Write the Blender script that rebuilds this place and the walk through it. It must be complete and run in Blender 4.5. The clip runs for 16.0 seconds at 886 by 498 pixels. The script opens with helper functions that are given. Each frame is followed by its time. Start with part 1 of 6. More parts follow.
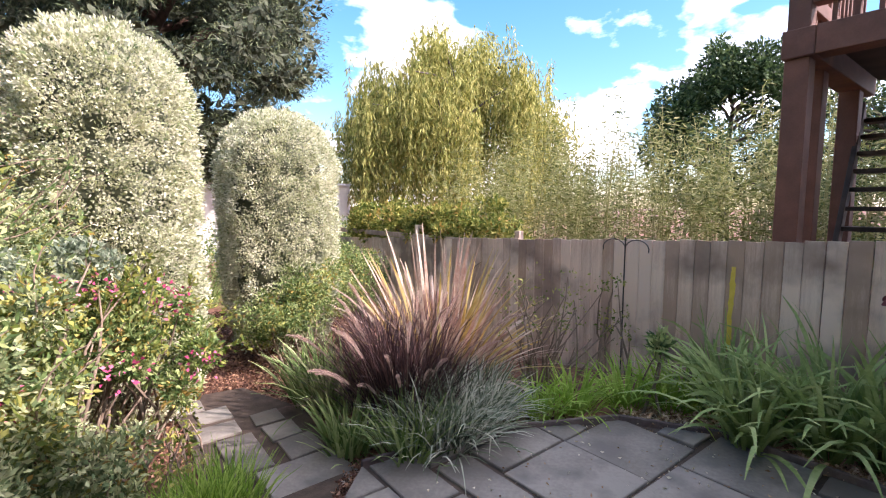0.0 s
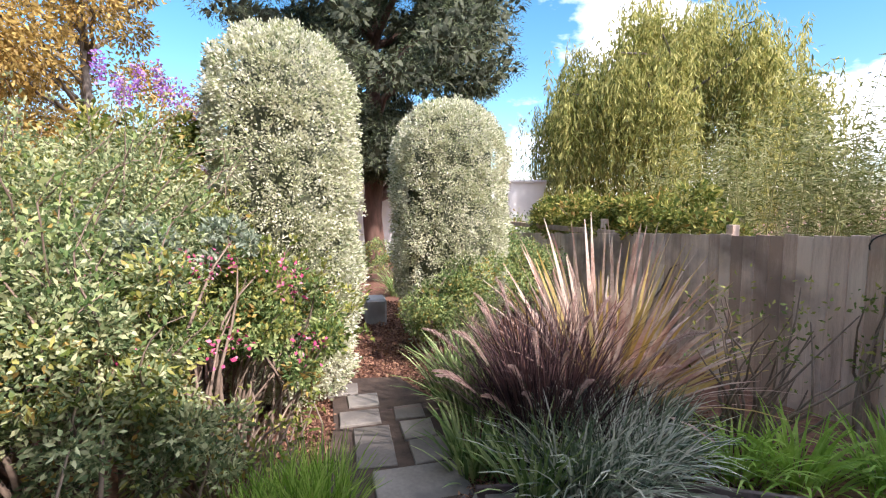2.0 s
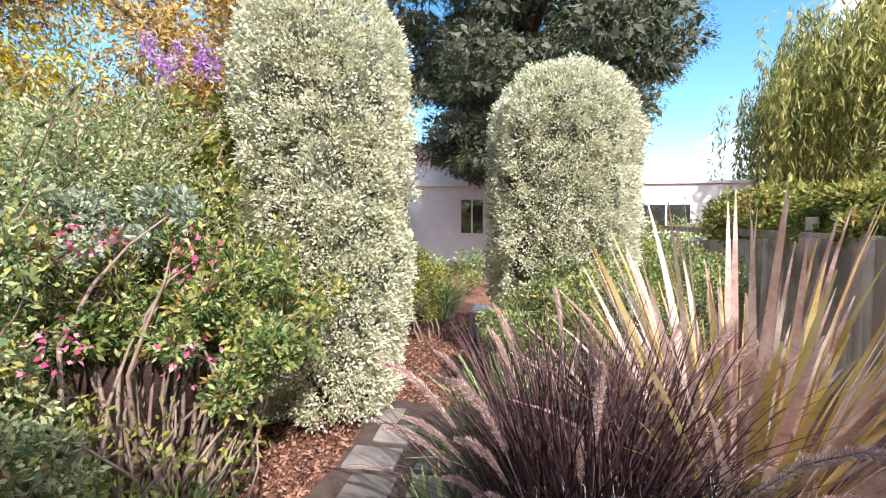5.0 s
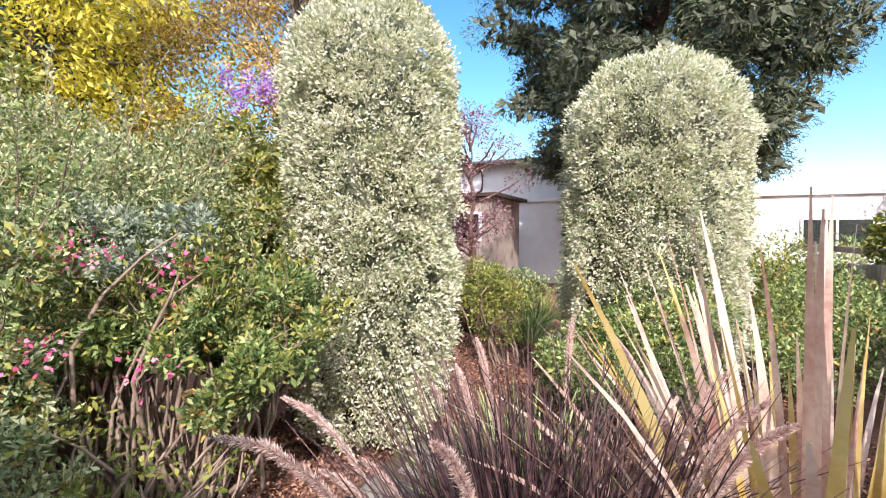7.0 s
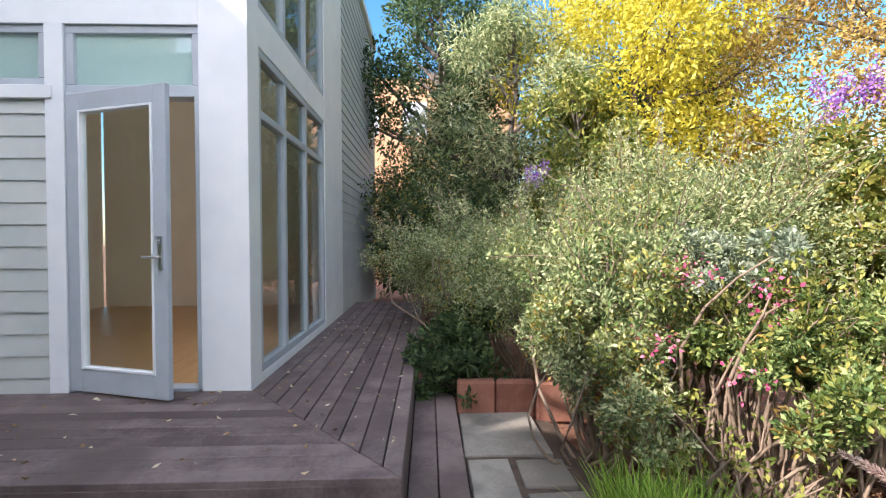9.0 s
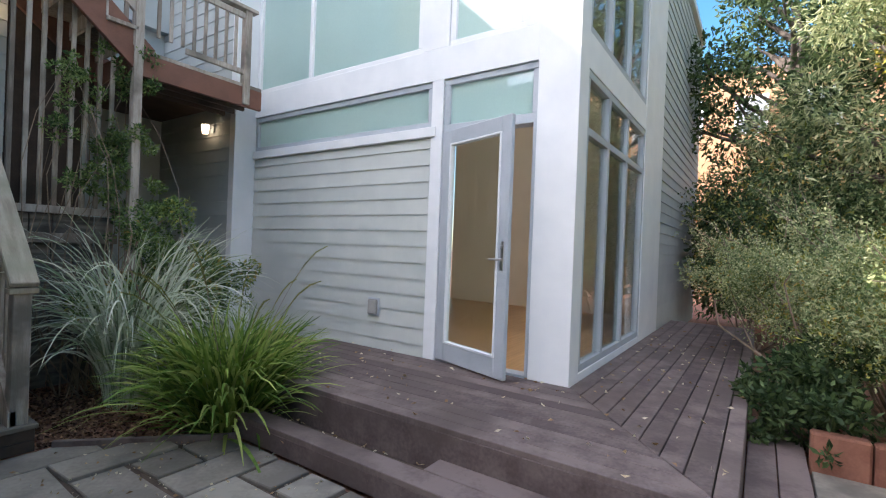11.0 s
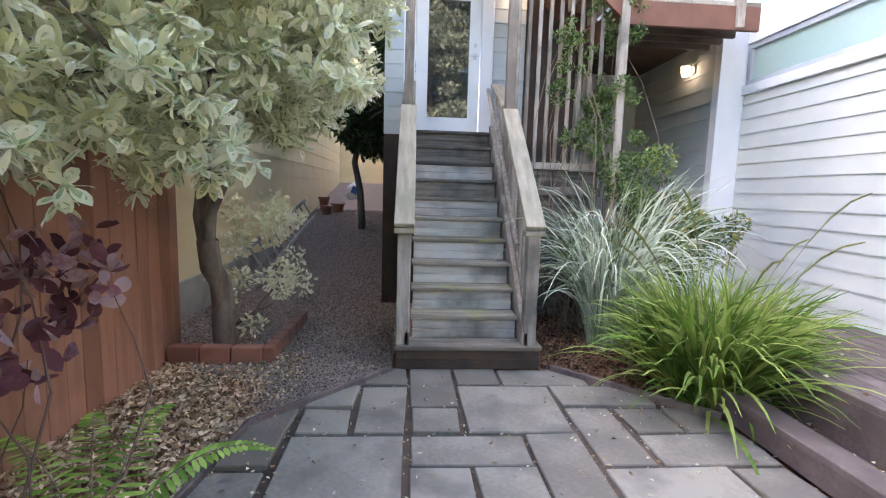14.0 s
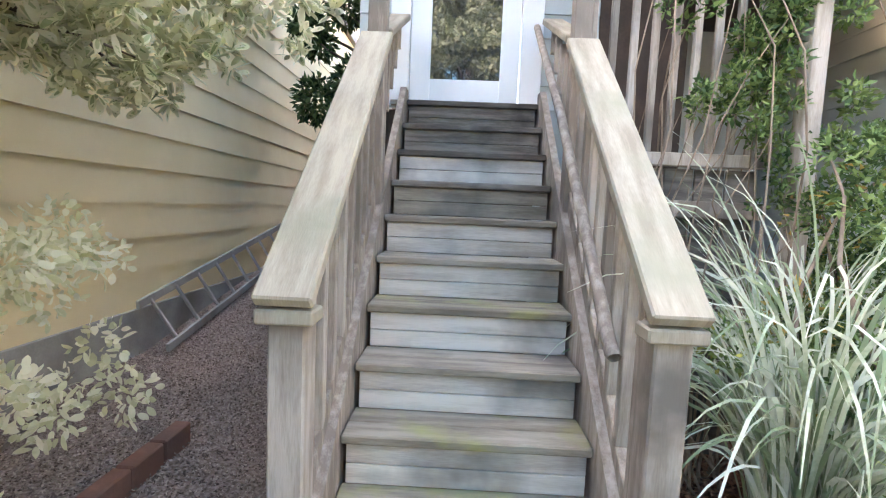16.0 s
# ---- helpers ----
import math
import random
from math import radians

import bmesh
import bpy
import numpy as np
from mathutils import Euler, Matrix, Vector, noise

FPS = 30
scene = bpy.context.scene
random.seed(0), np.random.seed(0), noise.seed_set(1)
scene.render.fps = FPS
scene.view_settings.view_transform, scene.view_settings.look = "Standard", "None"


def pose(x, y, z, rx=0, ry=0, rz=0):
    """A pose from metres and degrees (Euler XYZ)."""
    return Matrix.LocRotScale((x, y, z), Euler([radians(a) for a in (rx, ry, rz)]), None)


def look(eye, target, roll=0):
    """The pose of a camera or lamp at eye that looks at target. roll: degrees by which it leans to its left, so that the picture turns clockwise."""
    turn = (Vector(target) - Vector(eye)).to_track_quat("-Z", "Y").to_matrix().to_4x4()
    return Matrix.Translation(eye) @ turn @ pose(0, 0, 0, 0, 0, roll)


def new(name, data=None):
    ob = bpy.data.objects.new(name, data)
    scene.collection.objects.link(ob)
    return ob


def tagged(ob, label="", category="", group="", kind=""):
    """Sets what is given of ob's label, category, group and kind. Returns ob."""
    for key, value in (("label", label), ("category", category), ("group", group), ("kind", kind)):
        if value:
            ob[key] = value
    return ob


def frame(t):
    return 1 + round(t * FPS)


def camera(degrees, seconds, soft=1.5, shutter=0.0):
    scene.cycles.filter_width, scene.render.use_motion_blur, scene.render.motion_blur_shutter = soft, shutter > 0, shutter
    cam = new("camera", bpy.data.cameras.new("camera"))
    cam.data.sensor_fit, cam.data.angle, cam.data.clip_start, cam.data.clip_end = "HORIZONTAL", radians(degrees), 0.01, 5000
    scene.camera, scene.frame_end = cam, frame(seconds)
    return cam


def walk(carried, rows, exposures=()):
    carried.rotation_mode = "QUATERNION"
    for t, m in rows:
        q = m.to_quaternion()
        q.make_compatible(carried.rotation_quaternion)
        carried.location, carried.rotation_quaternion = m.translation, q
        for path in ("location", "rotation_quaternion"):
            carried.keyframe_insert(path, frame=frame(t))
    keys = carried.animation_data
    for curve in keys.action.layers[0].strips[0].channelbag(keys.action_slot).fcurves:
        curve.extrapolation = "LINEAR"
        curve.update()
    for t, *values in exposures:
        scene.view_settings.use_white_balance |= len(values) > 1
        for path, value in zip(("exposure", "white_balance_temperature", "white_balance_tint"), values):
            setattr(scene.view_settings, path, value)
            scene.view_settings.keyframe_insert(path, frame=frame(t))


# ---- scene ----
cam = camera(87.0, 16.0, 1.15)
PATH = [
    (0.0, (0.969, 0.357, 1.752), (2.205, 1.919, 1.564), 0.2),
    (0.5, (1.07, 0.457, 1.744), (2.232, 2.077, 1.593), 0.4),
    (1.0, (1.29, 0.594, 1.737), (2.256, 2.339, 1.584), 0.1),
    (1.5, (1.502, 0.557, 1.721), (2.128, 2.446, 1.522), -0.4),
    (2.0, (1.653, 0.647, 1.62), (2.111, 2.585, 1.434), -0.3),
    (2.5, (1.793, 0.757, 1.499), (2.052, 2.732, 1.32), 0.0),
    (3.0, (1.999, 0.764, 1.424), (2.116, 2.754, 1.261), 0.5),
    (3.5, (2.198, 1.018, 1.407), (2.105, 3.009, 1.239), 1.0),
    (4.0, (2.41, 1.262, 1.415), (2.25, 3.248, 1.242), 0.7),
    (4.5, (2.616, 1.47, 1.392), (2.364, 3.448, 1.235), 0.4),
    (4.7, (2.693, 1.56, 1.388), (2.4, 3.533, 1.241), 0.2),
    (6.8, (3.330, 2.170, 1.392), (2.583, 4.024, 1.342), 0.3),
    (7.0, (3.370, 2.165, 1.395), (2.499, 3.964, 1.330), 0.3),
    (7.5, (3.455, 2.050, 1.420), (2.274, 3.664, 1.346), 0.2),
    (8.0, (3.555, 1.885, 1.470), (1.945, 3.072, 1.344), -0.4),
    (8.2, (3.575, 1.848, 1.473), (1.838, 2.839, 1.355), -0.4),
    (8.5, (3.585, 1.830, 1.466), (1.696, 2.479, 1.366), -0.6),
    (8.7, (3.600, 1.822, 1.468), (1.646, 2.240, 1.402), -0.8),
    (9.0, (3.626, 1.833, 1.49), (1.627, 1.896, 1.458), -0.3),
    (9.2, (3.643, 1.836, 1.491), (1.646, 1.73, 1.487), 0.3),
    (11.3, (3.858, 1.698, 1.459), (2.372, 0.36, 1.444), 2.7),
    (11.5, (3.889, 1.653, 1.451), (2.557, 0.162, 1.43), 3.2),
    (12.0, (3.902, 1.716, 1.433), (3.091, -0.111, 1.397), 4.1),
    (12.5, (3.918, 1.755, 1.436), (3.528, -0.206, 1.382), 3.9),
    (13.0, (3.875, 1.772, 1.41), (3.696, -0.214, 1.253), 1.1),
    (13.5, (3.845, 1.656, 1.37), (3.729, -0.331, 1.177), 0.1),
    (14.0, (3.764, 1.271, 1.369), (3.629, -0.71, 1.132), 1.7),
    (14.5, (3.588, 0.801, 1.414), (3.515, -1.185, 1.195), 1.8),
    (15.0, (3.459, 0.18, 1.383), (3.447, -1.809, 1.176), 1.7),
    (15.5, (3.356, -0.395, 1.391), (3.391, -2.385, 1.196), 1.2),
    (16.0, (3.389, -1.071, 1.379), (3.442, -3.063, 1.201), 2.5),
]
EXPOSURE = [(0.0, 0.98, 6350, 30), (1.5, 0.7, 6200, 25), (3.5, 0.84, 6100, 24), (7.5, 0.74, 6150, 24), (9.0, 0.97, 6400, 19), (11.3, 1.1, 6500, 20), (12.5, 1.45, 6600, 24), (13.2, 2.25, 6700, 30), (14.5, 2.65, 6650, 28), (15.2, 2.85, 6750, 28), (16.0, 3.2, 6950, 27)]
walk(cam, [(t, look(e, g, r)) for t, e, g, r in PATH], EXPOSURE)

# ---- sky and sun ----
SUN_DIR = Vector((0.50, -0.83, 0.76)).normalized()
SUN_EL = math.asin(SUN_DIR.z)
world = bpy.data.worlds.new("sky")
scene.world = world
world.use_nodes = True
wn = world.node_tree.nodes
wl = world.node_tree.links
sky = wn.new("ShaderNodeTexSky")
sky.sky_type = "NISHITA"
sky.sun_disc = False
sky.sun_elevation = SUN_EL
sky.sun_rotation = math.atan2(SUN_DIR.x, SUN_DIR.y)
sky.air_density, sky.dust_density, sky.ozone_density = 1.0, 0.6, 1.3
wtc = wn.new("ShaderNodeTexCoord")
wmap = wn.new("ShaderNodeMapping")
wmap.inputs["Scale"].default_value = (1.6, 1.6, 3.2)
wmap.inputs["Location"].default_value = (0.35, 0.9, 0.2)
cloud = wn.new("ShaderNodeTexNoise")
cloud.inputs["Scale"].default_value = 1.5
cloud.inputs["Detail"].default_value = 7
cloud.inputs["Roughness"].default_value = 0.52
cramp = wn.new("ShaderNodeValToRGB")
cramp.color_ramp.elements[0].position, cramp.color_ramp.elements[1].position = 0.535, 0.66
wmix = wn.new("ShaderNodeMix")
wmix.data_type = "RGBA"
wmix.inputs["B"].default_value = (19.0, 19.2, 19.4, 1)
wl.new(wtc.outputs["Generated"], wmap.inputs["Vector"])
wl.new(wmap.outputs["Vector"], cloud.inputs["Vector"])
wdot = wn.new("ShaderNodeVectorMath")
wdot.operation = "DOT_PRODUCT"
wdot.inputs[1].default_value = (0.16, -0.13, 0.03)
wadd = wn.new("ShaderNodeMath")
wl.new(wtc.outputs["Generated"], wdot.inputs[0])
wl.new(wdot.outputs["Value"], wadd.inputs[0])
wl.new(cloud.outputs["Fac"], wadd.inputs[1])
wl.new(wadd.outputs[0], cramp.inputs["Fac"])
wl.new(cramp.outputs["Color"], wmix.inputs["Factor"])
wsat = wn.new("ShaderNodeHueSaturation")
wsat.inputs["Hue"].default_value = 0.482
wsat.inputs["Saturation"].default_value = 1.3
wsat.inputs["Value"].default_value = 1.12
wl.new(sky.outputs["Color"], wsat.inputs["Color"])
wl.new(wsat.outputs["Color"], wmix.inputs["A"])
wl.new(wmix.outputs["Result"], wn["Background"].inputs["Color"])
wn["Background"].inputs["Strength"].default_value = 0.15
sun_data = bpy.data.lights.new("sun", "SUN")
sun_data.energy, sun_data.angle, sun_data.color = 4.8, radians(0.5), (1.0, 0.94, 0.84)
sun = new("sun", sun_data)
sun.matrix_world = look(SUN_DIR * 40, (0, 0, 0))


def window_fill(name, x0, x1, y, z0, z1, power):
    """An added area lamp inside a window opening, aimed into the room in place of skylight."""
    d = bpy.data.lights.new(name, "AREA")
    d.shape, d.size, d.size_y, d.energy, d.color = "RECTANGLE", x1 - x0, z1 - z0, power, (0.95, 0.98, 1.0)
    ob = new(name, d)
    ob.matrix_world = look(((x0 + x1) / 2, y, (z0 + z1) / 2), ((x0 + x1) / 2, y - 1, (z0 + z1) / 2 - 0.1))


# fill lamps added behind the panes to brighten the room
window_fill("fill_side_window", -2.5, -0.35, 0.27, 0.5, 3.0, 9)
window_fill("fill_upper_window", -2.5, -0.35, 0.27, 3.5, 5.5, 10)


# ---- materials ----
def material(name, colours, rough=0.7, scale=8.0, stretch=(1, 1, 1), bump=0.15, fine=60.0, island=0.0, per_object=0.0,
             metal=0.0, translucent=0.0, stain=None, stain_scale=1.2, gloss=0.5):
    """Procedural surface: colours blended by noise at two scales, value varied per island or per object."""
    m = bpy.data.materials.new(name)
    m.use_nodes = True
    n, l = m.node_tree.nodes, m.node_tree.links
    bsdf = n["Principled BSDF"]
    tc = n.new("ShaderNodeTexCoord")
    mp = n.new("ShaderNodeMapping")
    mp.inputs["Scale"].default_value = stretch
    l.new(tc.outputs["Object"], mp.inputs["Vector"])
    big = n.new("ShaderNodeTexNoise")
    big.inputs["Scale"].default_value, big.inputs["Detail"].default_value = scale, 6
    small = n.new("ShaderNodeTexNoise")
    small.inputs["Scale"].default_value, small.inputs["Detail"].default_value = fine, 4
    l.new(mp.outputs["Vector"], big.inputs["Vector"])
    l.new(mp.outputs["Vector"], small.inputs["Vector"])
    ramp = n.new("ShaderNodeValToRGB")
    es = ramp.color_ramp.elements
    es[0].position, es[1].position = 0.3, 0.7
    es[0].color, es[1].color = (*colours[0], 1), (*colours[-1], 1)
    if len(colours) > 2:
        e = es.new(0.5)
        e.color = (*colours[1], 1)
    add = n.new("ShaderNodeMath")
    add.operation = "MULTIPLY_ADD"
    add.inputs[1].default_value = 0.35
    l.new(small.outputs["Fac"], add.inputs[0])
    sub = n.new("ShaderNodeMath")
    sub.operation = "SUBTRACT"
    sub.inputs[1].default_value = 0.175
    l.new(big.outputs["Fac"], sub.inputs[0])
    l.new(sub.outputs[0], add.inputs[2])
    fac = add.outputs[0]
    if island or per_object:
        src = n.new("ShaderNodeNewGeometry").outputs["Random Per Island"] if island else n.new("ShaderNodeObjectInfo").outputs["Random"]
        vary = n.new("ShaderNodeMath")
        vary.operation = "MULTIPLY_ADD"
        vary.inputs[1].default_value = island or per_object
        l.new(src, vary.inputs[0])
        off = n.new("ShaderNodeMath")
        off.operation = "SUBTRACT"
        off.inputs[1].default_value = (island or per_object) / 2
        l.new(fac, off.inputs[0])
        l.new(off.outputs[0], vary.inputs[2])
        fac = vary.outputs[0]
    l.new(fac, ramp.inputs["Fac"])
    colour = ramp.outputs["Color"]
    if stain:
        sn = n.new("ShaderNodeTexNoise")
        sn.inputs["Scale"].default_value, sn.inputs["Detail"].default_value = stain_scale, 5
        geo = n.new("ShaderNodeNewGeometry")
        l.new(geo.outputs["Position"], sn.inputs["Vector"])
        sr = n.new("ShaderNodeValToRGB")
        sr.color_ramp.elements[0].position, sr.color_ramp.elements[1].position = 0.5, 0.68
        l.new(sn.outputs["Fac"], sr.inputs["Fac"])
        mx = n.new("ShaderNodeMix")
        mx.data_type = "RGBA"
        mx.inputs["B"].default_value = (*stain, 1)
        l.new(sr.outputs["Color"], mx.inputs["Factor"])
        l.new(colour, mx.inputs["A"])
        colour = mx.outputs["Result"]
    l.new(colour, bsdf.inputs["Base Color"])
    bsdf.inputs["Roughness"].default_value, bsdf.inputs["Metallic"].default_value = rough, metal
    bsdf.inputs["Specular IOR Level"].default_value = gloss
    if bump:
        b = n.new("ShaderNodeBump")
        b.inputs["Strength"].default_value, b.inputs["Distance"].default_value = bump, 0.01
        l.new(fac if not (island or per_object) else add.outputs[0], b.inputs["Height"])
        l.new(b.outputs["Normal"], bsdf.inputs["Normal"])
    if translucent:
        tr = n.new("ShaderNodeBsdfTranslucent")
        l.new(colour, tr.inputs["Color"])
        ms = n.new("ShaderNodeMixShader")
        ms.inputs["Fac"].default_value = translucent
        l.new(bsdf.outputs[0], ms.inputs[1])
        l.new(tr.outputs[0], ms.inputs[2])
        l.new(ms.outputs[0], n["Material Output"].inputs["Surface"])
    return m


def leaf_material(name, colours, translucent=0.35, rough=0.62):
    return material(name, colours, rough, 3.0, bump=0, fine=40, island=0.75, translucent=translucent, gloss=0.35)


def glass_material(name, tint, ior=0.06):
    """A thin clear pane: light passes straight, the surface mirrors more at a slant."""
    m = bpy.data.materials.new(name)
    m.use_nodes = True
    n, l = m.node_tree.nodes, m.node_tree.links
    n.remove(n["Principled BSDF"])
    clear, gloss = n.new("ShaderNodeBsdfTransparent"), n.new("ShaderNodeBsdfGlossy")
    clear.inputs["Color"].default_value = (*tint, 1)
    gloss.inputs["Roughness"].default_value = 0.01
    face, mix = n.new("ShaderNodeLayerWeight"), n.new("ShaderNodeMixShader")
    power, amount = n.new("ShaderNodeMath"), n.new("ShaderNodeMath")
    power.operation, amount.operation = "POWER", "MULTIPLY_ADD"
    power.inputs[1].default_value = 4.0
    amount.inputs[1].default_value, amount.inputs[2].default_value = 0.85, ior
    l.new(face.outputs["Facing"], power.inputs[0])
    l.new(power.outputs[0], amount.inputs[0])
    l.new(amount.outputs[0], mix.inputs["Fac"])
    l.new(clear.outputs[0], mix.inputs[1])
    l.new(gloss.outputs[0], mix.inputs[2])
    l.new(mix.outputs[0], n["Material Output"].inputs["Surface"])
    return m


def glow_material(name, colour, strength):
    m = bpy.data.materials.new(name)
    m.use_nodes = True
    b = m.node_tree.nodes["Principled BSDF"]
    b.inputs["Base Color"].default_value = (*colour, 1)
    b.inputs["Emission Color"].default_value = (*colour, 1)
    b.inputs["Emission Strength"].default_value = strength
    return m


M_WHITE = material("white_paint", [(0.74, 0.76, 0.78), (0.82, 0.83, 0.84)], 0.55, 3, bump=0.05, fine=150)
M_SIDING = material("grey_siding_paint", [(0.50, 0.53, 0.51), (0.58, 0.60, 0.57)], 0.6, 2.5, (1, 1, 1), 0.06, 120, per_object=0.25)
M_SIDING_B = material("blue_grey_siding_paint", [(0.42, 0.46, 0.46), (0.5, 0.53, 0.52)], 0.65, 2.5, bump=0.06, fine=120, per_object=0.25)
M_YELLOW = material("yellow_siding_paint", [(0.80, 0.67, 0.40), (0.87, 0.74, 0.47)], 0.65, 2.5, bump=0.08, fine=90, per_object=0.2)
M_CONCRETE = material("concrete", [(0.30, 0.29, 0.27), (0.42, 0.41, 0.38)], 0.9, 4, bump=0.3, fine=70, stain=(0.2, 0.19, 0.17))
M_DECK = material("aged_deck_wood", [(0.075, 0.052, 0.05), (0.13, 0.095, 0.09), (0.185, 0.14, 0.13)], 0.75, 5, (1, 1, 1), 0.35, 40, per_object=0.45, stain=(0.09, 0.065, 0.06), stain_scale=1.6)
M_GREYWOOD = material("weathered_grey_wood", [(0.23, 0.185, 0.15), (0.36, 0.305, 0.255), (0.47, 0.41, 0.355)], 0.85, 6, (5, 5, 0.6), 0.4, 45, per_object=0.4, stain=(0.17, 0.145, 0.12), stain_scale=2.5)
M_TREAD = material("weathered_step_wood", [(0.15, 0.125, 0.095), (0.23, 0.195, 0.155), (0.32, 0.28, 0.225)], 0.85, 5, (0.5, 5, 5), 0.4, 45, per_object=0.35, stain=(0.10, 0.09, 0.08), stain_scale=2.2)
M_RISER = material("pale_riser_wood", [(0.40, 0.355, 0.31), (0.56, 0.51, 0.455), (0.68, 0.63, 0.575)], 0.85, 4, (0.5, 5, 5), 0.35, 45, per_object=0.35, stain=(0.16, 0.15, 0.14), stain_scale=1.7)
M_TREAD_MOSS = material("mossy_step_wood", [(0.16, 0.135, 0.10), (0.24, 0.205, 0.155), (0.33, 0.29, 0.23)], 0.9, 5, (0.5, 5, 5), 0.4, 45, per_object=0.35, stain=(0.30, 0.30, 0.11), stain_scale=3.4)
# black stains of the upper steps; on the slat screen, shade as colour
M_TREAD_DARK = material("blackened_shaded_wood", [(0.07, 0.06, 0.05), (0.14, 0.12, 0.10), (0.24, 0.21, 0.18)], 0.85, 5, (0.5, 5, 5), 0.4, 45, per_object=0.35, stain=(0.05, 0.045, 0.04), stain_scale=2.8)
M_CAPWOOD = material("mossy_cap_wood", [(0.255, 0.215, 0.16), (0.345, 0.295, 0.225), (0.43, 0.375, 0.29)], 0.85, 5, (5, 0.7, 0.7), 0.35, 50, per_object=0.2, stain=(0.28, 0.265, 0.19), stain_scale=3)
M_REDWOOD = material("red_brown_stained_wood", [(0.13, 0.055, 0.035), (0.20, 0.085, 0.055)], 0.7, 5, (1, 1, 1), 0.25, 60, per_object=0.3)
# near-black wood; on undersides and recesses the colour includes their shade
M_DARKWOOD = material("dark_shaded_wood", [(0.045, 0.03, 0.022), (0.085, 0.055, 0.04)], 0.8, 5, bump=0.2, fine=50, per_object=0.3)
M_FENCE = material("weathered_cedar_fence", [(0.43, 0.305, 0.225), (0.62, 0.465, 0.36), (0.78, 0.62, 0.495)], 0.85, 3, (6, 6, 0.5), 0.35, 50, per_object=0.6, stain=(0.26, 0.19, 0.15), stain_scale=1.5)
M_FENCE_RED = material("red_cedar_fence", [(0.27, 0.12, 0.075), (0.42, 0.20, 0.13)], 0.8, 3, (6, 6, 0.5), 0.3, 50, per_object=0.6, stain=(0.24, 0.12, 0.08), stain_scale=1.5)
M_STONE = material("blue_grey_flagstone", [(0.145, 0.128, 0.106), (0.20, 0.178, 0.150), (0.265, 0.240, 0.205)], 0.8, 2.2, bump=0.35, fine=35, per_object=0.5, stain=(0.14, 0.125, 0.11), stain_scale=3.0)
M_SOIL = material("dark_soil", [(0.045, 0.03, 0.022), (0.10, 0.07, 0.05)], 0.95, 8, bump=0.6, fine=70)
M_MULCH = material("bark_mulch_ground", [(0.10, 0.045, 0.03), (0.20, 0.09, 0.055), (0.30, 0.15, 0.09)], 0.95, 22, bump=0.9, fine=120)
M_CHIP = material("bark_chip", [(0.09, 0.04, 0.025), (0.20, 0.09, 0.055), (0.36, 0.2, 0.12)], 0.9, 20, bump=0.2, fine=90, island=0.9)
M_CHIP_TAN = material("tan_bark_chip", [(0.38, 0.23, 0.13), (0.60, 0.40, 0.25), (0.78, 0.60, 0.43)], 0.9, 20, bump=0.2, fine=90, island=0.9)
M_GRAVEL = material("fine_gravel_ground", [(0.13, 0.095, 0.08), (0.24, 0.185, 0.16), (0.36, 0.29, 0.26)], 0.95, 45, bump=0.8, fine=160)
M_PEBBLE = material("pebble", [(0.13, 0.095, 0.08), (0.27, 0.21, 0.185), (0.42, 0.35, 0.31)], 0.85, 20, bump=0.1, fine=90, island=0.9)
M_LITTER = material("fallen_leaf", [(0.26, 0.15, 0.07), (0.48, 0.36, 0.20), (0.66, 0.58, 0.42)], 0.8, 20, bump=0, fine=60, island=0.9)
M_BRICK = material("red_brick", [(0.22, 0.09, 0.06), (0.34, 0.15, 0.10)], 0.9, 8, bump=0.4, fine=60, per_object=0.5, stain=(0.16, 0.09, 0.07))
M_METAL = material("brushed_steel", [(0.55, 0.55, 0.56), (0.65, 0.65, 0.66)], 0.3, 5, bump=0.02, metal=1.0)
M_ALU = material("grey_window_frame", [(0.40, 0.44, 0.48), (0.46, 0.50, 0.54)], 0.45, 4, bump=0.03)
M_IRON = material("black_iron", [(0.02, 0.018, 0.016), (0.05, 0.035, 0.03)], 0.6, 20, bump=0.1)
M_GLASS = glass_material("clear_glass", (0.9, 0.94, 0.93), 0.07)
M_FROST = material("frosted_teal_glass", [(0.52, 0.70, 0.68), (0.60, 0.78, 0.75)], 0.03, 0.5, bump=0, gloss=1.0, translucent=0.45)
M_FROST.node_tree.nodes["Principled BSDF"].inputs["IOR"].default_value = 1.9
M_FLOOR = material("oak_floor", [(0.42, 0.22, 0.09), (0.55, 0.31, 0.14)], 0.35, 3, (0.6, 8, 1), 0.05, 40)
M_BEIGE = material("beige_plaster", [(0.70, 0.58, 0.44), (0.76, 0.64, 0.50)], 0.8, 2, bump=0.05)
M_STUCCO = material("white_stucco", [(0.74, 0.73, 0.70), (0.82, 0.81, 0.78)], 0.9, 3, bump=0.3, fine=60)
M_ORANGE = material("terracotta_stucco", [(0.55, 0.30, 0.16), (0.62, 0.36, 0.2)], 0.9, 3, bump=0.2)
M_DARKPANE = material("dark_window_pane", [(0.02, 0.025, 0.03), (0.035, 0.04, 0.05)], 0.02, 1, bump=0, gloss=1.0)
M_DARKPANE.node_tree.nodes["Principled BSDF"].inputs["IOR"].default_value = 2.2
M_BARK = material("grey_brown_bark", [(0.07, 0.055, 0.045), (0.14, 0.115, 0.095), (0.21, 0.18, 0.15)], 0.95, 10, (1, 1, 0.25), 0.8, 50)
M_REDBARK = material("red_brown_bark", [(0.09, 0.05, 0.035), (0.17, 0.095, 0.07)], 0.95, 8, (1, 1, 0.2), 0.8, 40)
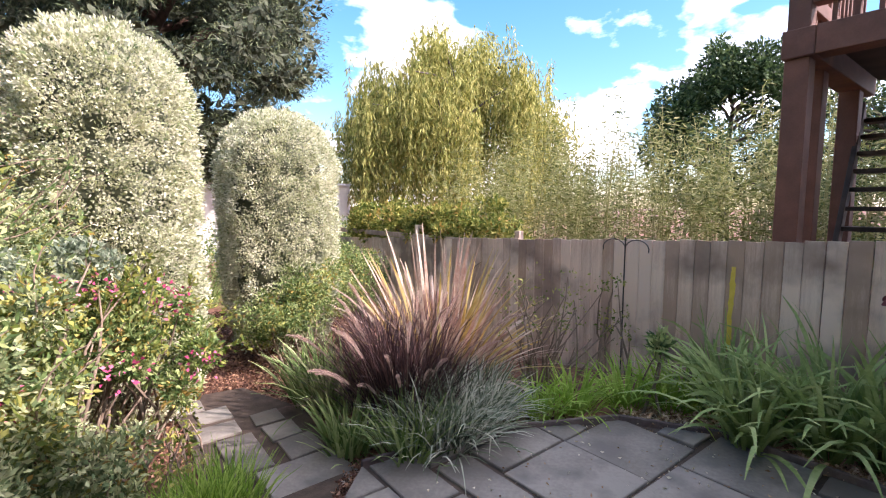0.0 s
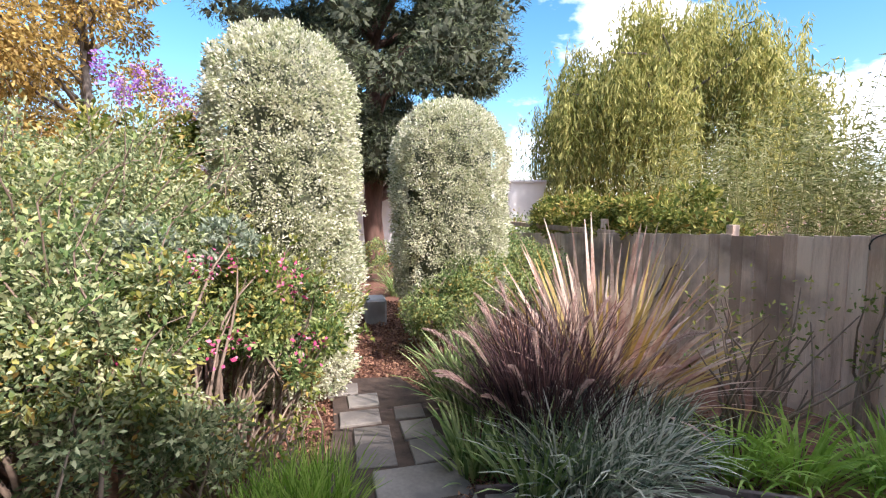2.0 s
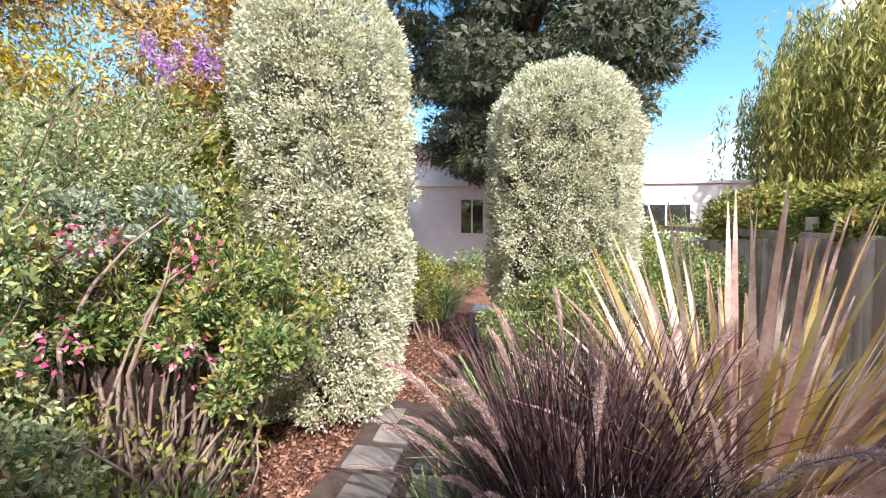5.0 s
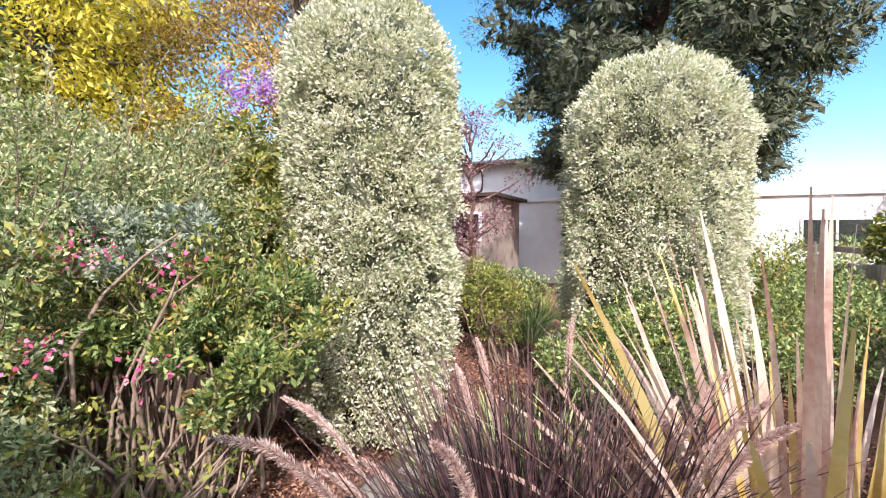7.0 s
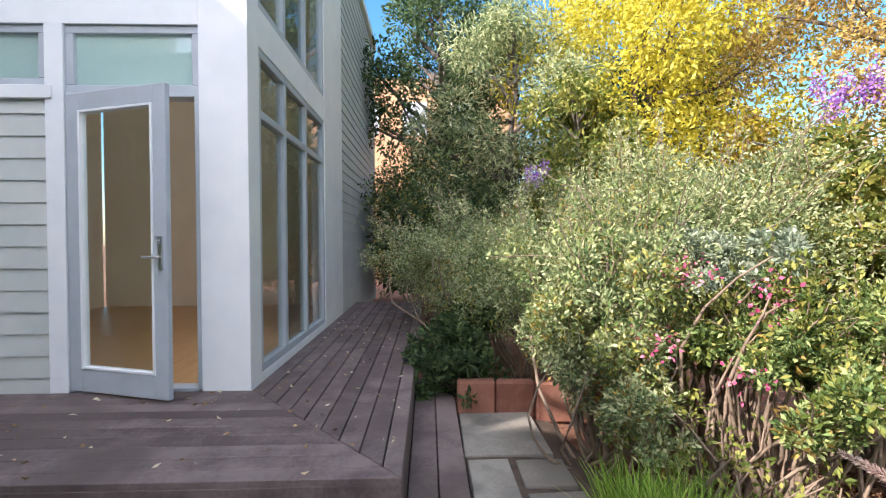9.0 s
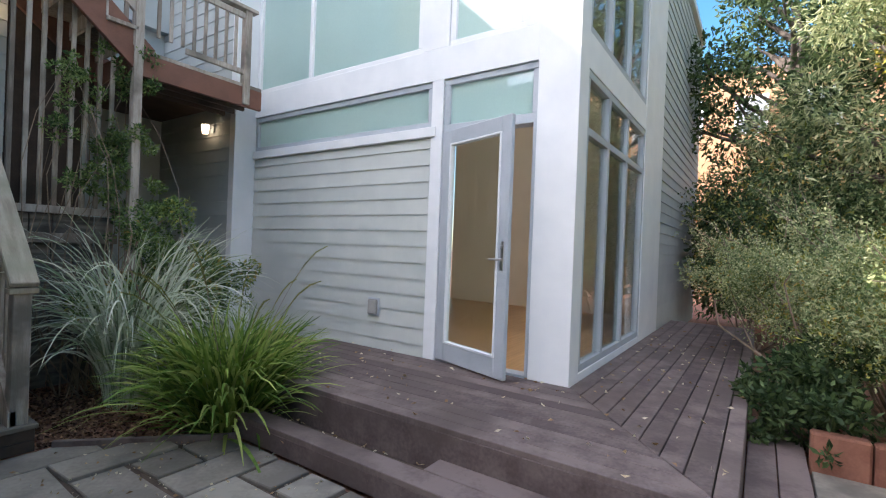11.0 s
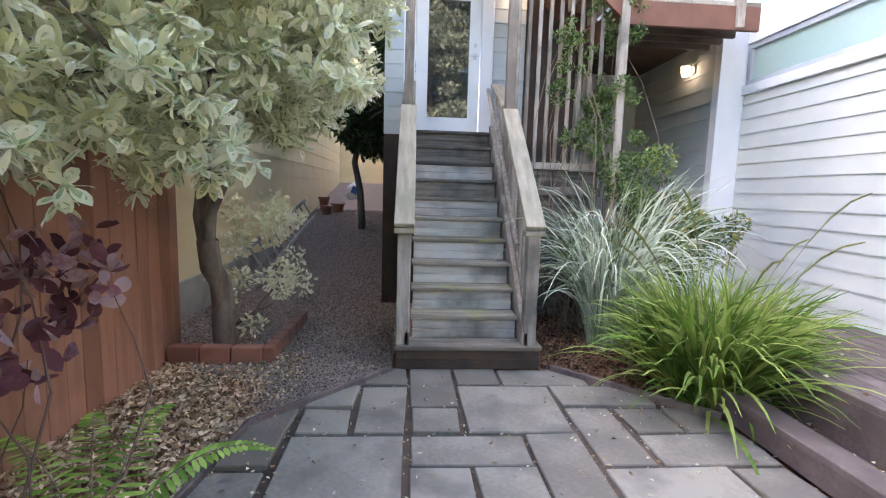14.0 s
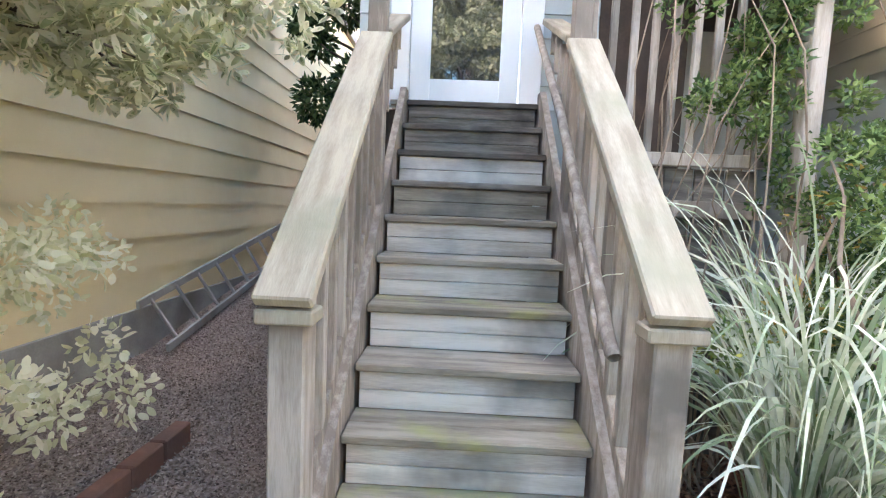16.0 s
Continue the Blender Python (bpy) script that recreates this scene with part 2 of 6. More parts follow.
M_TWIG = material("dry_twig", [(0.16, 0.11, 0.08), (0.33, 0.25, 0.18)], 0.9, 10, bump=0.2)
M_LAMP = glow_material("lamp_glass", (1.0, 0.78, 0.5), 3.2)

L_VARIEG = leaf_material("cream_variegated_leaf", [(0.46, 0.49, 0.29), (0.73, 0.72, 0.51), (0.87, 0.85, 0.68)])
L_PITTO = leaf_material("pittosporum_leaf", [(0.68, 0.68, 0.44), (0.84, 0.83, 0.62), (0.92, 0.90, 0.74)], 0.6)
L_PITTOGREEN = leaf_material("pittosporum_leaf_middle", [(0.28, 0.34, 0.17), (0.44, 0.50, 0.28), (0.60, 0.64, 0.42)], 0.45)
L_FERN = leaf_material("fern_frond", [(0.16, 0.30, 0.04), (0.26, 0.42, 0.07), (0.40, 0.56, 0.12)], 0.4)
L_GREEN = leaf_material("mid_green_leaf", [(0.10, 0.17, 0.05), (0.23, 0.32, 0.10), (0.44, 0.50, 0.20)])
L_GREYGREEN = leaf_material("grey_green_leaf", [(0.16, 0.225, 0.095), (0.36, 0.42, 0.195), (0.60, 0.62, 0.34)])
L_SILVER = leaf_material("silver_leaf", [(0.22, 0.28, 0.19), (0.36, 0.42, 0.30), (0.52, 0.57, 0.43)])
L_VINE = leaf_material("deep_green_vine_leaf", [(0.05, 0.10, 0.03), (0.12, 0.20, 0.06), (0.24, 0.33, 0.11)], 0.3)
L_LIME = leaf_material("yellow_green_leaf", [(0.12, 0.17, 0.03), (0.25, 0.28, 0.06), (0.42, 0.40, 0.10)])
L_DARK = leaf_material("dark_green_leaf", [(0.03, 0.06, 0.02), (0.065, 0.115, 0.04), (0.12, 0.18, 0.065)], 0.25)
L_YELLOW = leaf_material("golden_autumn_leaf", [(0.48, 0.42, 0.03), (0.70, 0.60, 0.05), (0.80, 0.72, 0.13)], 0.45)
L_ORANGE = leaf_material("amber_autumn_leaf", [(0.30, 0.20, 0.06), (0.50, 0.33, 0.08), (0.62, 0.45, 0.14)], 0.4)
L_WILLOW = leaf_material("willow_leaf", [(0.20, 0.22, 0.05), (0.38, 0.38, 0.10), (0.58, 0.53, 0.18)], 0.45)
L_NEEDLE = leaf_material("redwood_needle", [(0.035, 0.055, 0.03), (0.085, 0.115, 0.055), (0.20, 0.23, 0.11)], 0.2)
L_BAMBOO = leaf_material("bamboo_leaf", [(0.15, 0.18, 0.05), (0.28, 0.30, 0.10), (0.42, 0.42, 0.2)], 0.4)
L_PURPLE = leaf_material("purple_smoke_leaf", [(0.12, 0.035, 0.045), (0.24, 0.095, 0.11), (0.50, 0.34, 0.36)], 0.35)
L_FOUNTAIN = leaf_material("purple_grass_blade", [(0.026, 0.013, 0.015), (0.056, 0.027, 0.030), (0.135, 0.075, 0.066)], 0.12)
L_PLUME = leaf_material("pink_tan_plume", [(0.52, 0.33, 0.29), (0.68, 0.50, 0.43), (0.82, 0.68, 0.58)], 0.4)
L_FLAX = leaf_material("bronze_flax_blade", [(0.38, 0.27, 0.04), (0.52, 0.35, 0.10), (0.66, 0.53, 0.22)], 0.35, 0.35)
L_FLAXPINK = leaf_material("pink_flax_blade", [(0.36, 0.15, 0.11), (0.52, 0.34, 0.26), (0.74, 0.60, 0.47)], 0.3, 0.4)
L_STRIPE = leaf_material("white_striped_blade", [(0.13, 0.18, 0.10), (0.34, 0.39, 0.27), (0.72, 0.72, 0.58)], 0.3)
L_STRIPE2 = leaf_material("bold_white_striped_blade", [(0.32, 0.40, 0.24), (0.62, 0.67, 0.50), (0.84, 0.86, 0.74)], 0.45)
L_BLADE = leaf_material("fresh_green_blade", [(0.09, 0.17, 0.025), (0.19, 0.30, 0.05), (0.36, 0.43, 0.12)], 0.4)
L_FRESH = leaf_material("bright_spring_blade", [(0.14, 0.26, 0.03), (0.28, 0.46, 0.06), (0.46, 0.60, 0.14)], 0.4)
L_IRIS = leaf_material("iris_blade", [(0.12, 0.20, 0.05), (0.25, 0.35, 0.11), (0.44, 0.52, 0.22)], 0.3)
L_PINK = leaf_material("pink_petal", [(0.55, 0.06, 0.17), (0.75, 0.16, 0.30), (0.85, 0.34, 0.42)], 0.3)
L_VIOLET = leaf_material("violet_petal", [(0.32, 0.12, 0.48), (0.48, 0.22, 0.62), (0.62, 0.42, 0.70)], 0.3)
L_WHITEFLOWER = leaf_material("cream_petal", [(0.62, 0.60, 0.48), (0.78, 0.76, 0.65)], 0.3)


# ---- building blocks ----
def empty(name, label, category, group="", kind="", at=(0, 0, 0)):
    ob = new(name)
    ob.empty_display_size = 0.1
    ob.location = at
    return tagged(ob, label, category, group, kind)


def part(name, bm, mat, parent=None, label=""):
    me = bpy.data.meshes.new(name)
    bm.to_mesh(me)
    bm.free()
    me.materials.append(mat)
    ob = new(name, me)
    if parent:
        ob.parent = parent
    if label:
        ob["label"] = label
    return ob


def box(x0, x1, y0, y1, z0, z1, bevel=0.004):
    bm = bmesh.new()
    bmesh.ops.create_cube(bm, size=1.0)
    for v in bm.verts:
        v.co = Vector((x0 + (v.co.x + 0.5) * (x1 - x0), y0 + (v.co.y + 0.5) * (y1 - y0), z0 + (v.co.z + 0.5) * (z1 - z0)))
    if bevel:
        bmesh.ops.bevel(bm, geom=bm.edges[:], offset=bevel, segments=1, affect="EDGES")
    return bm


def prism(poly, z0, z1, bevel=0.0):
    """A slab with the plan poly, counter-clockwise."""
    bm = bmesh.new()
    lo = [bm.verts.new((x, y, z0)) for x, y in poly]
    hi = [bm.verts.new((x, y, z1)) for x, y in poly]
    n = len(poly)
    bm.faces.new(lo[::-1])
    top = bm.faces.new(hi)
    for i in range(n):
        bm.faces.new((lo[i], lo[(i + 1) % n], hi[(i + 1) % n], hi[i]))
    if bevel:
        bmesh.ops.bevel(bm, geom=list(top.edges), offset=bevel, segments=1, affect="EDGES")
    return bm


def beam(a, b, w, h, bevel=0.004, up=(0, 0, 1)):
    """A bar from a to b, w wide and h deep."""
    a, b = Vector(a), Vector(b)
    d = b - a
    y = d.normalized()
    x = y.cross(Vector(up)).normalized()
    z = x.cross(y)
    bm = box(-w / 2, w / 2, 0, d.length, -h / 2, h / 2, bevel)
    m = Matrix(((x.x, y.x, z.x, a.x), (x.y, y.y, z.y, a.y), (x.z, y.z, z.z, a.z), (0, 0, 0, 1)))
    bmesh.ops.transform(bm, matrix=m, verts=bm.verts)
    return bm


def mesh_np(name, verts, quads, mat, parent=None, label="", smooth=False):
    """One mesh object from arrays of vertices and four-sided faces."""
    me = bpy.data.meshes.new(name)
    nv, nf = len(verts), len(quads)
    me.vertices.add(nv)
    me.vertices.foreach_set("co", np.asarray(verts, np.float32).ravel())
    me.loops.add(nf * 4)
    me.loops.foreach_set("vertex_index", np.asarray(quads, np.int32).ravel())
    me.polygons.add(nf)
    me.polygons.foreach_set("loop_start", np.arange(0, nf * 4, 4, dtype=np.int32))
    me.update(calc_edges=True)
    me.validate()
    if smooth:
        me.polygons.foreach_set("use_smooth", np.ones(len(me.polygons), bool))
    me.materials.append(mat)
    ob = new(name, me)
    if parent:
        ob.parent = parent
    if label:
        ob["label"] = label
    return ob


def unit(v):
    return v / np.maximum(np.linalg.norm(v, axis=1, keepdims=True), 1e-6)


def leaf_mesh(points, dirs, length, width, rng, spread=0.8, fold=0.25, lift=0.0):
    """Pointed, folded leaves: verts and quads. dirs: the way that they grow."""
    n = len(points)
    d = unit(dirs + rng.normal(0, spread, (n, 3)))
    side = unit(np.cross(d, rng.normal(0, 1, (n, 3))))
    up = np.cross(side, d)
    ln = (length * rng.uniform(0.6, 1.3, n))[:, None]
    wd = (width * rng.uniform(0.7, 1.25, n))[:, None]
    points = points + up * lift
    mid = points + d * ln * 0.5
    v = np.stack([points, mid + side * wd / 2 + up * wd * fold, points + d * ln - up * ln * 0.08, mid - side * wd / 2 + up * wd * fold], axis=1)
    return v.reshape(-1, 3), np.arange(n * 4).reshape(n, 4)


def round_leaf_mesh(points, dirs, length, width, rng, spread=0.8, fold=0.2, lift=0.0, vary=0.3, sky=0.0):
    """Oval leaves folded along the midrib. sky: how far their upper faces turn to the sky."""
    n = len(points)
    d = unit(dirs + rng.normal(0, spread, (n, 3)))
    side = unit(np.cross(d, rng.normal(0, 1, (n, 3)) * (1 - sky) + np.array([0, 0, 1.0]) * sky))
    up = np.cross(side, d)
    ln = (length * rng.uniform(1 - vary, 1 + vary, n))[:, None]
    w = (width * rng.uniform(1 - vary, 1 + vary, n))[:, None] / 2
    points = points + up * lift
    tip = points + d * ln - up * ln * 0.08
    rim = [(0.18, 0.62), (0.45, 1.0), (0.72, 0.92), (0.9, 0.5)]
    right = [points + d * ln * f + (side * g + up * g * fold) * w for f, g in rim]
    left = [points + d * ln * f + (-side * g + up * g * fold) * w for f, g in rim]
    v = np.stack([points, *right, tip, *left[::-1]], axis=1)
    a = np.arange(n) * 10
    q = np.concatenate([np.stack([a + 9, a, a + 1, a + 2], axis=1), np.stack([a + 9, a + 2, a + 3, a + 8], axis=1), np.stack([a + 8, a + 3, a + 4, a + 7], axis=1), np.stack([a + 7, a + 4, a + 5, a + 6], axis=1)])
    return v.reshape(-1, 3), q


def blade_mesh(bases, dirs, length, width, rng, droop=0.8, segs=5, taper=1.0, len_vary=0.3, push=0.8):
    """Long strap leaves that rise and bend over under their weight."""
    n = len(bases)
    ln = length * rng.uniform(1 - len_vary, 1 + len_vary, n)
    d = unit(np.asarray(dirs, float))
    side = unit(np.cross(d, np.tile([0, 0, 1.0], (n, 1))) + rng.normal(0, 0.15, (n, 3)))
    dr = droop * rng.uniform(0.4, 1.5, n)
    out = unit(d * np.array([1, 1, 0.0]) + rng.normal(0, 0.05, (n, 3)) * np.array([1, 1, 0.0]))
    rows = []
    p = np.asarray(bases, float).copy()
    cur = d.copy()
    for k in range(segs + 1):
        f = k / segs
        w = width * (0.55 + 0.9 * f) if f < 0.5 else width * max(0.03, (1 - f) * 2) ** (0.6 * taper)
        rows.append(np.stack([p - side * w / 2, p + side * w / 2], axis=1))
        bend = (dr * (0.35 + 1.3 * f) / segs)[:, None]
        cur = unit(cur + out * bend * push + np.array([0, 0, -1.0]) * bend * (0.35 + f))
        p = p + cur * (ln / segs)[:, None]
    v = np.stack(rows, axis=1).reshape(-1, 3)
    q = []
    base = np.arange(n) * (segs + 1) * 2
    for k in range(segs):
        a = base + 2 * k
        q.append(np.stack([a, a + 1, a + 3, a + 2], axis=1))
    return v, np.concatenate(q)


def tube_mesh(paths, sides=6):
    """Tapered tubes along paths: lists of (point, radius). Verts and quads of all of them."""
    vs, qs, base = [], [], 0
    ang = np.linspace(0, 2 * np.pi, sides, endpoint=False)
    for path in paths:
        pts = np.array([p for p, r in path], float)
        tang = unit(np.gradient(pts, axis=0))
        ref = np.array([0.31, 0.17, 0.93]) if abs(tang[0][2]) < 0.9 else np.array([1.0, 0.2, 0.1])
        a = unit(np.cross(tang, ref))
        b = np.cross(tang, a)
        for i, (p, r) in enumerate(path):
            vs.append(pts[i] + r * (np.cos(ang)[:, None] * a[i] + np.sin(ang)[:, None] * b[i]))
        for i in range(len(path) - 1):
            for k in range(sides):
                o = base + i * sides
                qs.append((o + k, o + (k + 1) % sides, o + sides + (k + 1) % sides, o + sides + k))
        base += len(path) * sides
    return np.concatenate(vs), np.array(qs)


def limb(a, b, r0, r1, rng, bend=0.12, n=6):
    """A crooked limb from a to b."""
    a, b = np.array(a, float), np.array(b, float)
    ln = np.linalg.norm(b - a)
    off = rng.normal(0, bend * ln, 3)
    out = []
    for k in range(n + 1):
        f = k / n
        p = a + (b - a) * f + off * math.sin(math.pi * f) + rng.normal(0, 0.012 * ln, 3) * (0 < k < n)
        out.append((p, r0 + (r1 - r0) * f))
    return out


def clumps(centres, radii, count, rng, shell=0.55):
    """Points in the outer part of ellipsoid clumps, and the ways out from their middles."""
    centres, radii = np.asarray(centres, float), np.asarray(radii, float)
    if radii.ndim == 1:
        radii = np.repeat(radii[:, None], 3, axis=1)
    w = (radii ** 2).mean(axis=1)
    k = rng.choice(len(centres), count, p=w / w.sum())
    d = unit(rng.normal(0, 1, (count, 3)))
    r = (shell + (1 - shell) * rng.uniform(0, 1, count) ** 0.6)[:, None]
    return centres[k] + d * radii[k] * r, d


def ground_z(x, y):
    """Height of the ground: level round the patio, falling gently into the garden."""
    f = np.clip((y - 2.4) / 1.6, 0, 1)
    return -0.02 - 0.2 * f * f * (3 - 2 * f)


# ---- ground ----
def make_ground():
    xs = np.concatenate([[-300, -80, -30, -12], np.arange(-6, 9.01, 0.25), [14, 30, 80, 300]])
    ys = np.concatenate([[-300, -80, -30, -14], np.arange(-10, 14.01, 0.25), [20, 40, 90, 300]])
    gx, gy = np.meshgrid(xs, ys)
    gz = ground_z(gx, gy) - 0.02
    bump = 0.02 * np.sin(gx * 3.1) * np.cos(gy * 2.7) + 0.015 * np.sin(gx * 7.3 + gy * 5.1)
    gz = gz + np.where((gy > 2.6) & (gy < 13), bump, bump * 0.3 - 0.01)
    v = np.stack([gx, gy, gz], axis=-1).reshape(-1, 3)
    w = len(xs)
    i, j = np.meshgrid(np.arange(w - 1), np.arange(len(ys) - 1))
    a = (j * w + i).ravel()
    q = np.stack([a, a + 1, a + w + 1, a + w], axis=1)
    ob = mesh_np("ground", v, q, M_MULCH, smooth=True)
    tagged(ob, "red-brown bark mulch and soil of a planted garden", "ground", kind="structure")


make_ground()


def scatter(name, label, category, mat, area, count, size, seed, inside=None, zoff=0.0, flat=0.35, height=ground_z):
    """Loose chips lying on the ground, many small uneven flakes in one mesh."""
    rng = np.random.default_rng(seed)
    x0, x1, y0, y1 = area
    x, y = rng.uniform(x0, x1, count), rng.uniform(y0, y1, count)
    if inside is not None:
        keep = inside(x, y)
        x, y = x[keep], y[keep]
    n = len(x)
    p = np.stack([x, y, height(x, y) + zoff + rng.uniform(0.0, 0.02, n)], axis=1)
    d = unit(np.stack([rng.normal(0, 1, n), rng.normal(0, 1, n), rng.normal(0, flat, n)], axis=1))
    v, q = leaf_mesh(p, d, size, size * 0.5, rng, 0.15, 0.3)
    ob = mesh_np(name, v, q, mat)
    return tagged(ob, label, category, kind="stuff")


# ---- patio ----
PATIO = [(1.78, -1.40), (2.64, -2.24), (3.88, -2.24), (4.68, -1.36), (4.76, -0.6), (4.80, 0.6), (4.78, 1.70),
         (4.40, 2.36), (3.70, 2.72), (3.02, 2.95), (2.40, 3.04), (1.78, 2.45)]
GARDEN_PATH = [(-0.36, 2.08), (1.76, 2.08), (2.0, 2.75), (2.46, 3.35), (2.62, 4.6), (2.3, 5.5), (1.6, 5.6), (1.62, 4.5), (1.55, 3.7), (1.0, 3.05), (-0.30, 2.85)]


def clip_poly(poly, px, py, nx, ny):
    """The part of poly on the inner side of the line through (px, py) with the inward normal (nx, ny)."""
    out = []
    for i, (ax, ay) in enumerate(poly):
        bx, by = poly[(i + 1) % len(poly)]
        da, db = (ax - px) * nx + (ay - py) * ny, (bx - px) * nx + (by - py) * ny
        if da >= 0:
            out.append((ax, ay))
        if da * db < 0:
            f = da / (da - db)
            out.append((ax + (bx - ax) * f, ay + (by - ay) * f))
    return out


def clip_convex(poly, outline):
    for i, (ax, ay) in enumerate(outline):
        bx, by = outline[(i + 1) % len(outline)]
        poly = clip_poly(poly, ax, ay, -(by - ay), bx - ax)
        if len(poly) < 3:
            return []
    return poly


def area_of(poly):
    return abs(sum(a[0] * b[1] - b[0] * a[1] for a, b in zip(poly, poly[1:] + poly[:1]))) / 2


def in_poly(x, y, poly):
    c = np.zeros(np.shape(x), bool)
    for i in range(len(poly)):
        ax, ay = poly[i]
        bx, by = poly[i - 1]
        cross = (ay > y) != (by > y)
        c ^= cross & (x < (bx - ax) * (y - ay) / ((by - ay) if by != ay else 1e-9) + ax)
    return c


def ashlar(x0, y0, nx, ny, cell, seed, laid=()):
    """Rectangles of whole cells that fill a grid. laid: stones (i, j, w, h) placed first."""
    rng = random.Random(seed)
    used = [[False] * ny for _ in range(nx)]
    out = []

    def put(i, j, w, h):
        if i + w > nx or j + h > ny or any(used[i + a][j + b] for a in range(w) for b in range(h)):
            return False
        for a in range(w):
            for b in range(h):
                used[i + a][j + b] = True
        out.append((x0 + i * cell, y0 + j * cell, x0 + (i + w) * cell, y0 + (j + h) * cell))
        return True
    for st in laid:
        put(*st)
    for j in range(ny):
        for i in range(nx):
            order = [(2, 2), (1, 2), (2, 1), (1, 1), (2, 2), (1, 2)]
            rng.shuffle(order)
            for w, h in order + [(1, 1)]:
                if not used[i][j] and put(i, j, w, h):
                    break
    return out


def make_pavers(name, label, outline, stones, seed, top, joint=0.018, convex=True):
    rng = random.Random(seed + 5)
    paving = empty(name, label, "paving", kind="structure")
    bm = prism(outline, -0.2, 0.0)
    bmesh.ops.triangulate(bm, faces=bm.faces)
    bmesh.ops.subdivide_edges(bm, edges=bm.edges, cuts=7, use_grid_fill=True)
    for v in bm.verts:
        v.co.z = (top(v.co.x, v.co.y) - 0.022) if v.co.z > -0.1 else -0.5
    part("joint_bed", bm, M_SOIL, paving, "dark gritty soil in the joints")
    for ax, ay, bx, by in stones:
        g = joint * rng.uniform(0.7, 1.5)
        sk = [rng.uniform(-0.012, 0.012) for _ in range(8)]
        poly = [(ax + g + sk[0], ay + g + sk[1]), (bx - g + sk[2], ay + g + sk[3]), (bx - g + sk[4], by - g + sk[5]), (ax + g + sk[6], by - g + sk[7])]
        if convex:
            poly = clip_convex(poly, outline)
        if len(poly) < 3 or area_of(poly) < 0.012:
            continue
        cx, cy = sum(p[0] for p in poly) / len(poly), sum(p[1] for p in poly) / len(poly)
        bm = prism([(px - cx, py - cy) for px, py in poly], -0.05, 0.0, 0.006)
        ob = part("flagstone", bm, M_STONE, paving)
        ob.location = (cx, cy, top(cx, cy) + rng.uniform(-0.005, 0.006))
        ob.rotation_euler = (rng.uniform(-0.008, 0.008), rng.uniform(-0.008, 0.008), 0)
    return paving


PATIO_LAID = [(5, 0, 1, 2), (5, 2, 1, 1), (4, 0, 1, 1), (2, 0, 2, 1), (3, 1, 2, 2), (1, 1, 2, 1), (2, 2, 1, 2), (1, 2, 1, 1), (0, 2, 1, 1), (0, 3, 2, 1), (6, 0, 1, 1),
              (6, 1, 1, 2), (7, 2, 1, 1), (7, 1, 1, 1), (6, 3, 2, 2), (8, 2, 1, 2), (4, 3, 2, 1), (3, 3, 1, 2), (4, 4, 1, 1), (5, 4, 1, 2), (1, 4, 2, 2), (0, 4, 1, 1)]
PATH_STONES = [(1.85, 3.08, 2.46, 3.61), (1.77, 3.75, 2.07, 4.39), (2.17, 3.74, 2.48, 4.09), (2.14, 4.10, 2.44, 4.44), (1.66, 4.43, 2.04, 4.73), (2.12, 4.46, 2.42, 4.75), (1.74, 4.80, 2.04, 5.09), (1.56, 5.11, 1.87, 5.40),
               (-0.38, 2.07, 0.43, 2.70), (0.46, 2.07, 1.10, 2.38), (0.46, 2.41, 0.85, 2.76), (0.88, 2.41, 1.50, 2.78), (1.13, 2.07, 1.75, 2.38)]


def patio_top(x, y):
    return 0.0


def path_top(x, y):
    return float(ground_z(np.float64(x), np.float64(y))) + 0.03


def edging(name, label, pts, mat, h=0.06, w=0.03, zf=patio_top):
    th = empty(name, label, "edging", kind="structure")
    for (ax, ay), (bx, by) in zip(pts, pts[1:]):
        part("edging_board", beam((ax, ay, zf(ax, ay) - 0.02), (bx, by, zf(bx, by) - 0.02), w, h + 0.06, 0.006), mat, th)


# ---- studio: walls, windows, open door ----
def lap_siding(name, label, mat, x_face, y0, y1, z0, z1, exposure, axis="x", sign=1, depth=0.16, boards=True):
    """A wall whose outer face carries overlapping boards. axis: the way that it faces."""
    def place(a0, a1, n0, n1, lo, hi):
        return box(min(n0, n1), max(n0, n1), a0, a1, lo, hi, 0) if axis == "x" else box(a0, a1, min(n0, n1), max(n0, n1), lo, hi, 0)
    wall = part(name, place(y0, y1, x_face - sign * depth, x_face - sign * 0.022, z0, z1), mat)
    tagged(wall, label, "wall", kind="structure")
    if not boards:
        return wall
    z = z0
    while z < z1 - 0.02:
        hi = min(z + exposure + 0.012, z1)
        bm = place(y0, y1, x_face - sign * 0.02, x_face, z, hi)
        for v in bm.verts:
            out = v.co.x if axis == "x" else v.co.y
            if v.co.z > hi - 0.001 and abs(out - x_face) < 0.001:
                if axis == "x":
                    v.co.x = x_face - sign * 0.014
                else:
                    v.co.y = x_face - sign * 0.014
        ob = part("siding_board", bm, mat, wall)
        ob.location = (sign * random.uniform(0, 0.002), 0, 0) if axis == "x" else (0, sign * random.uniform(0, 0.002), 0)
        z += exposure
    return wall


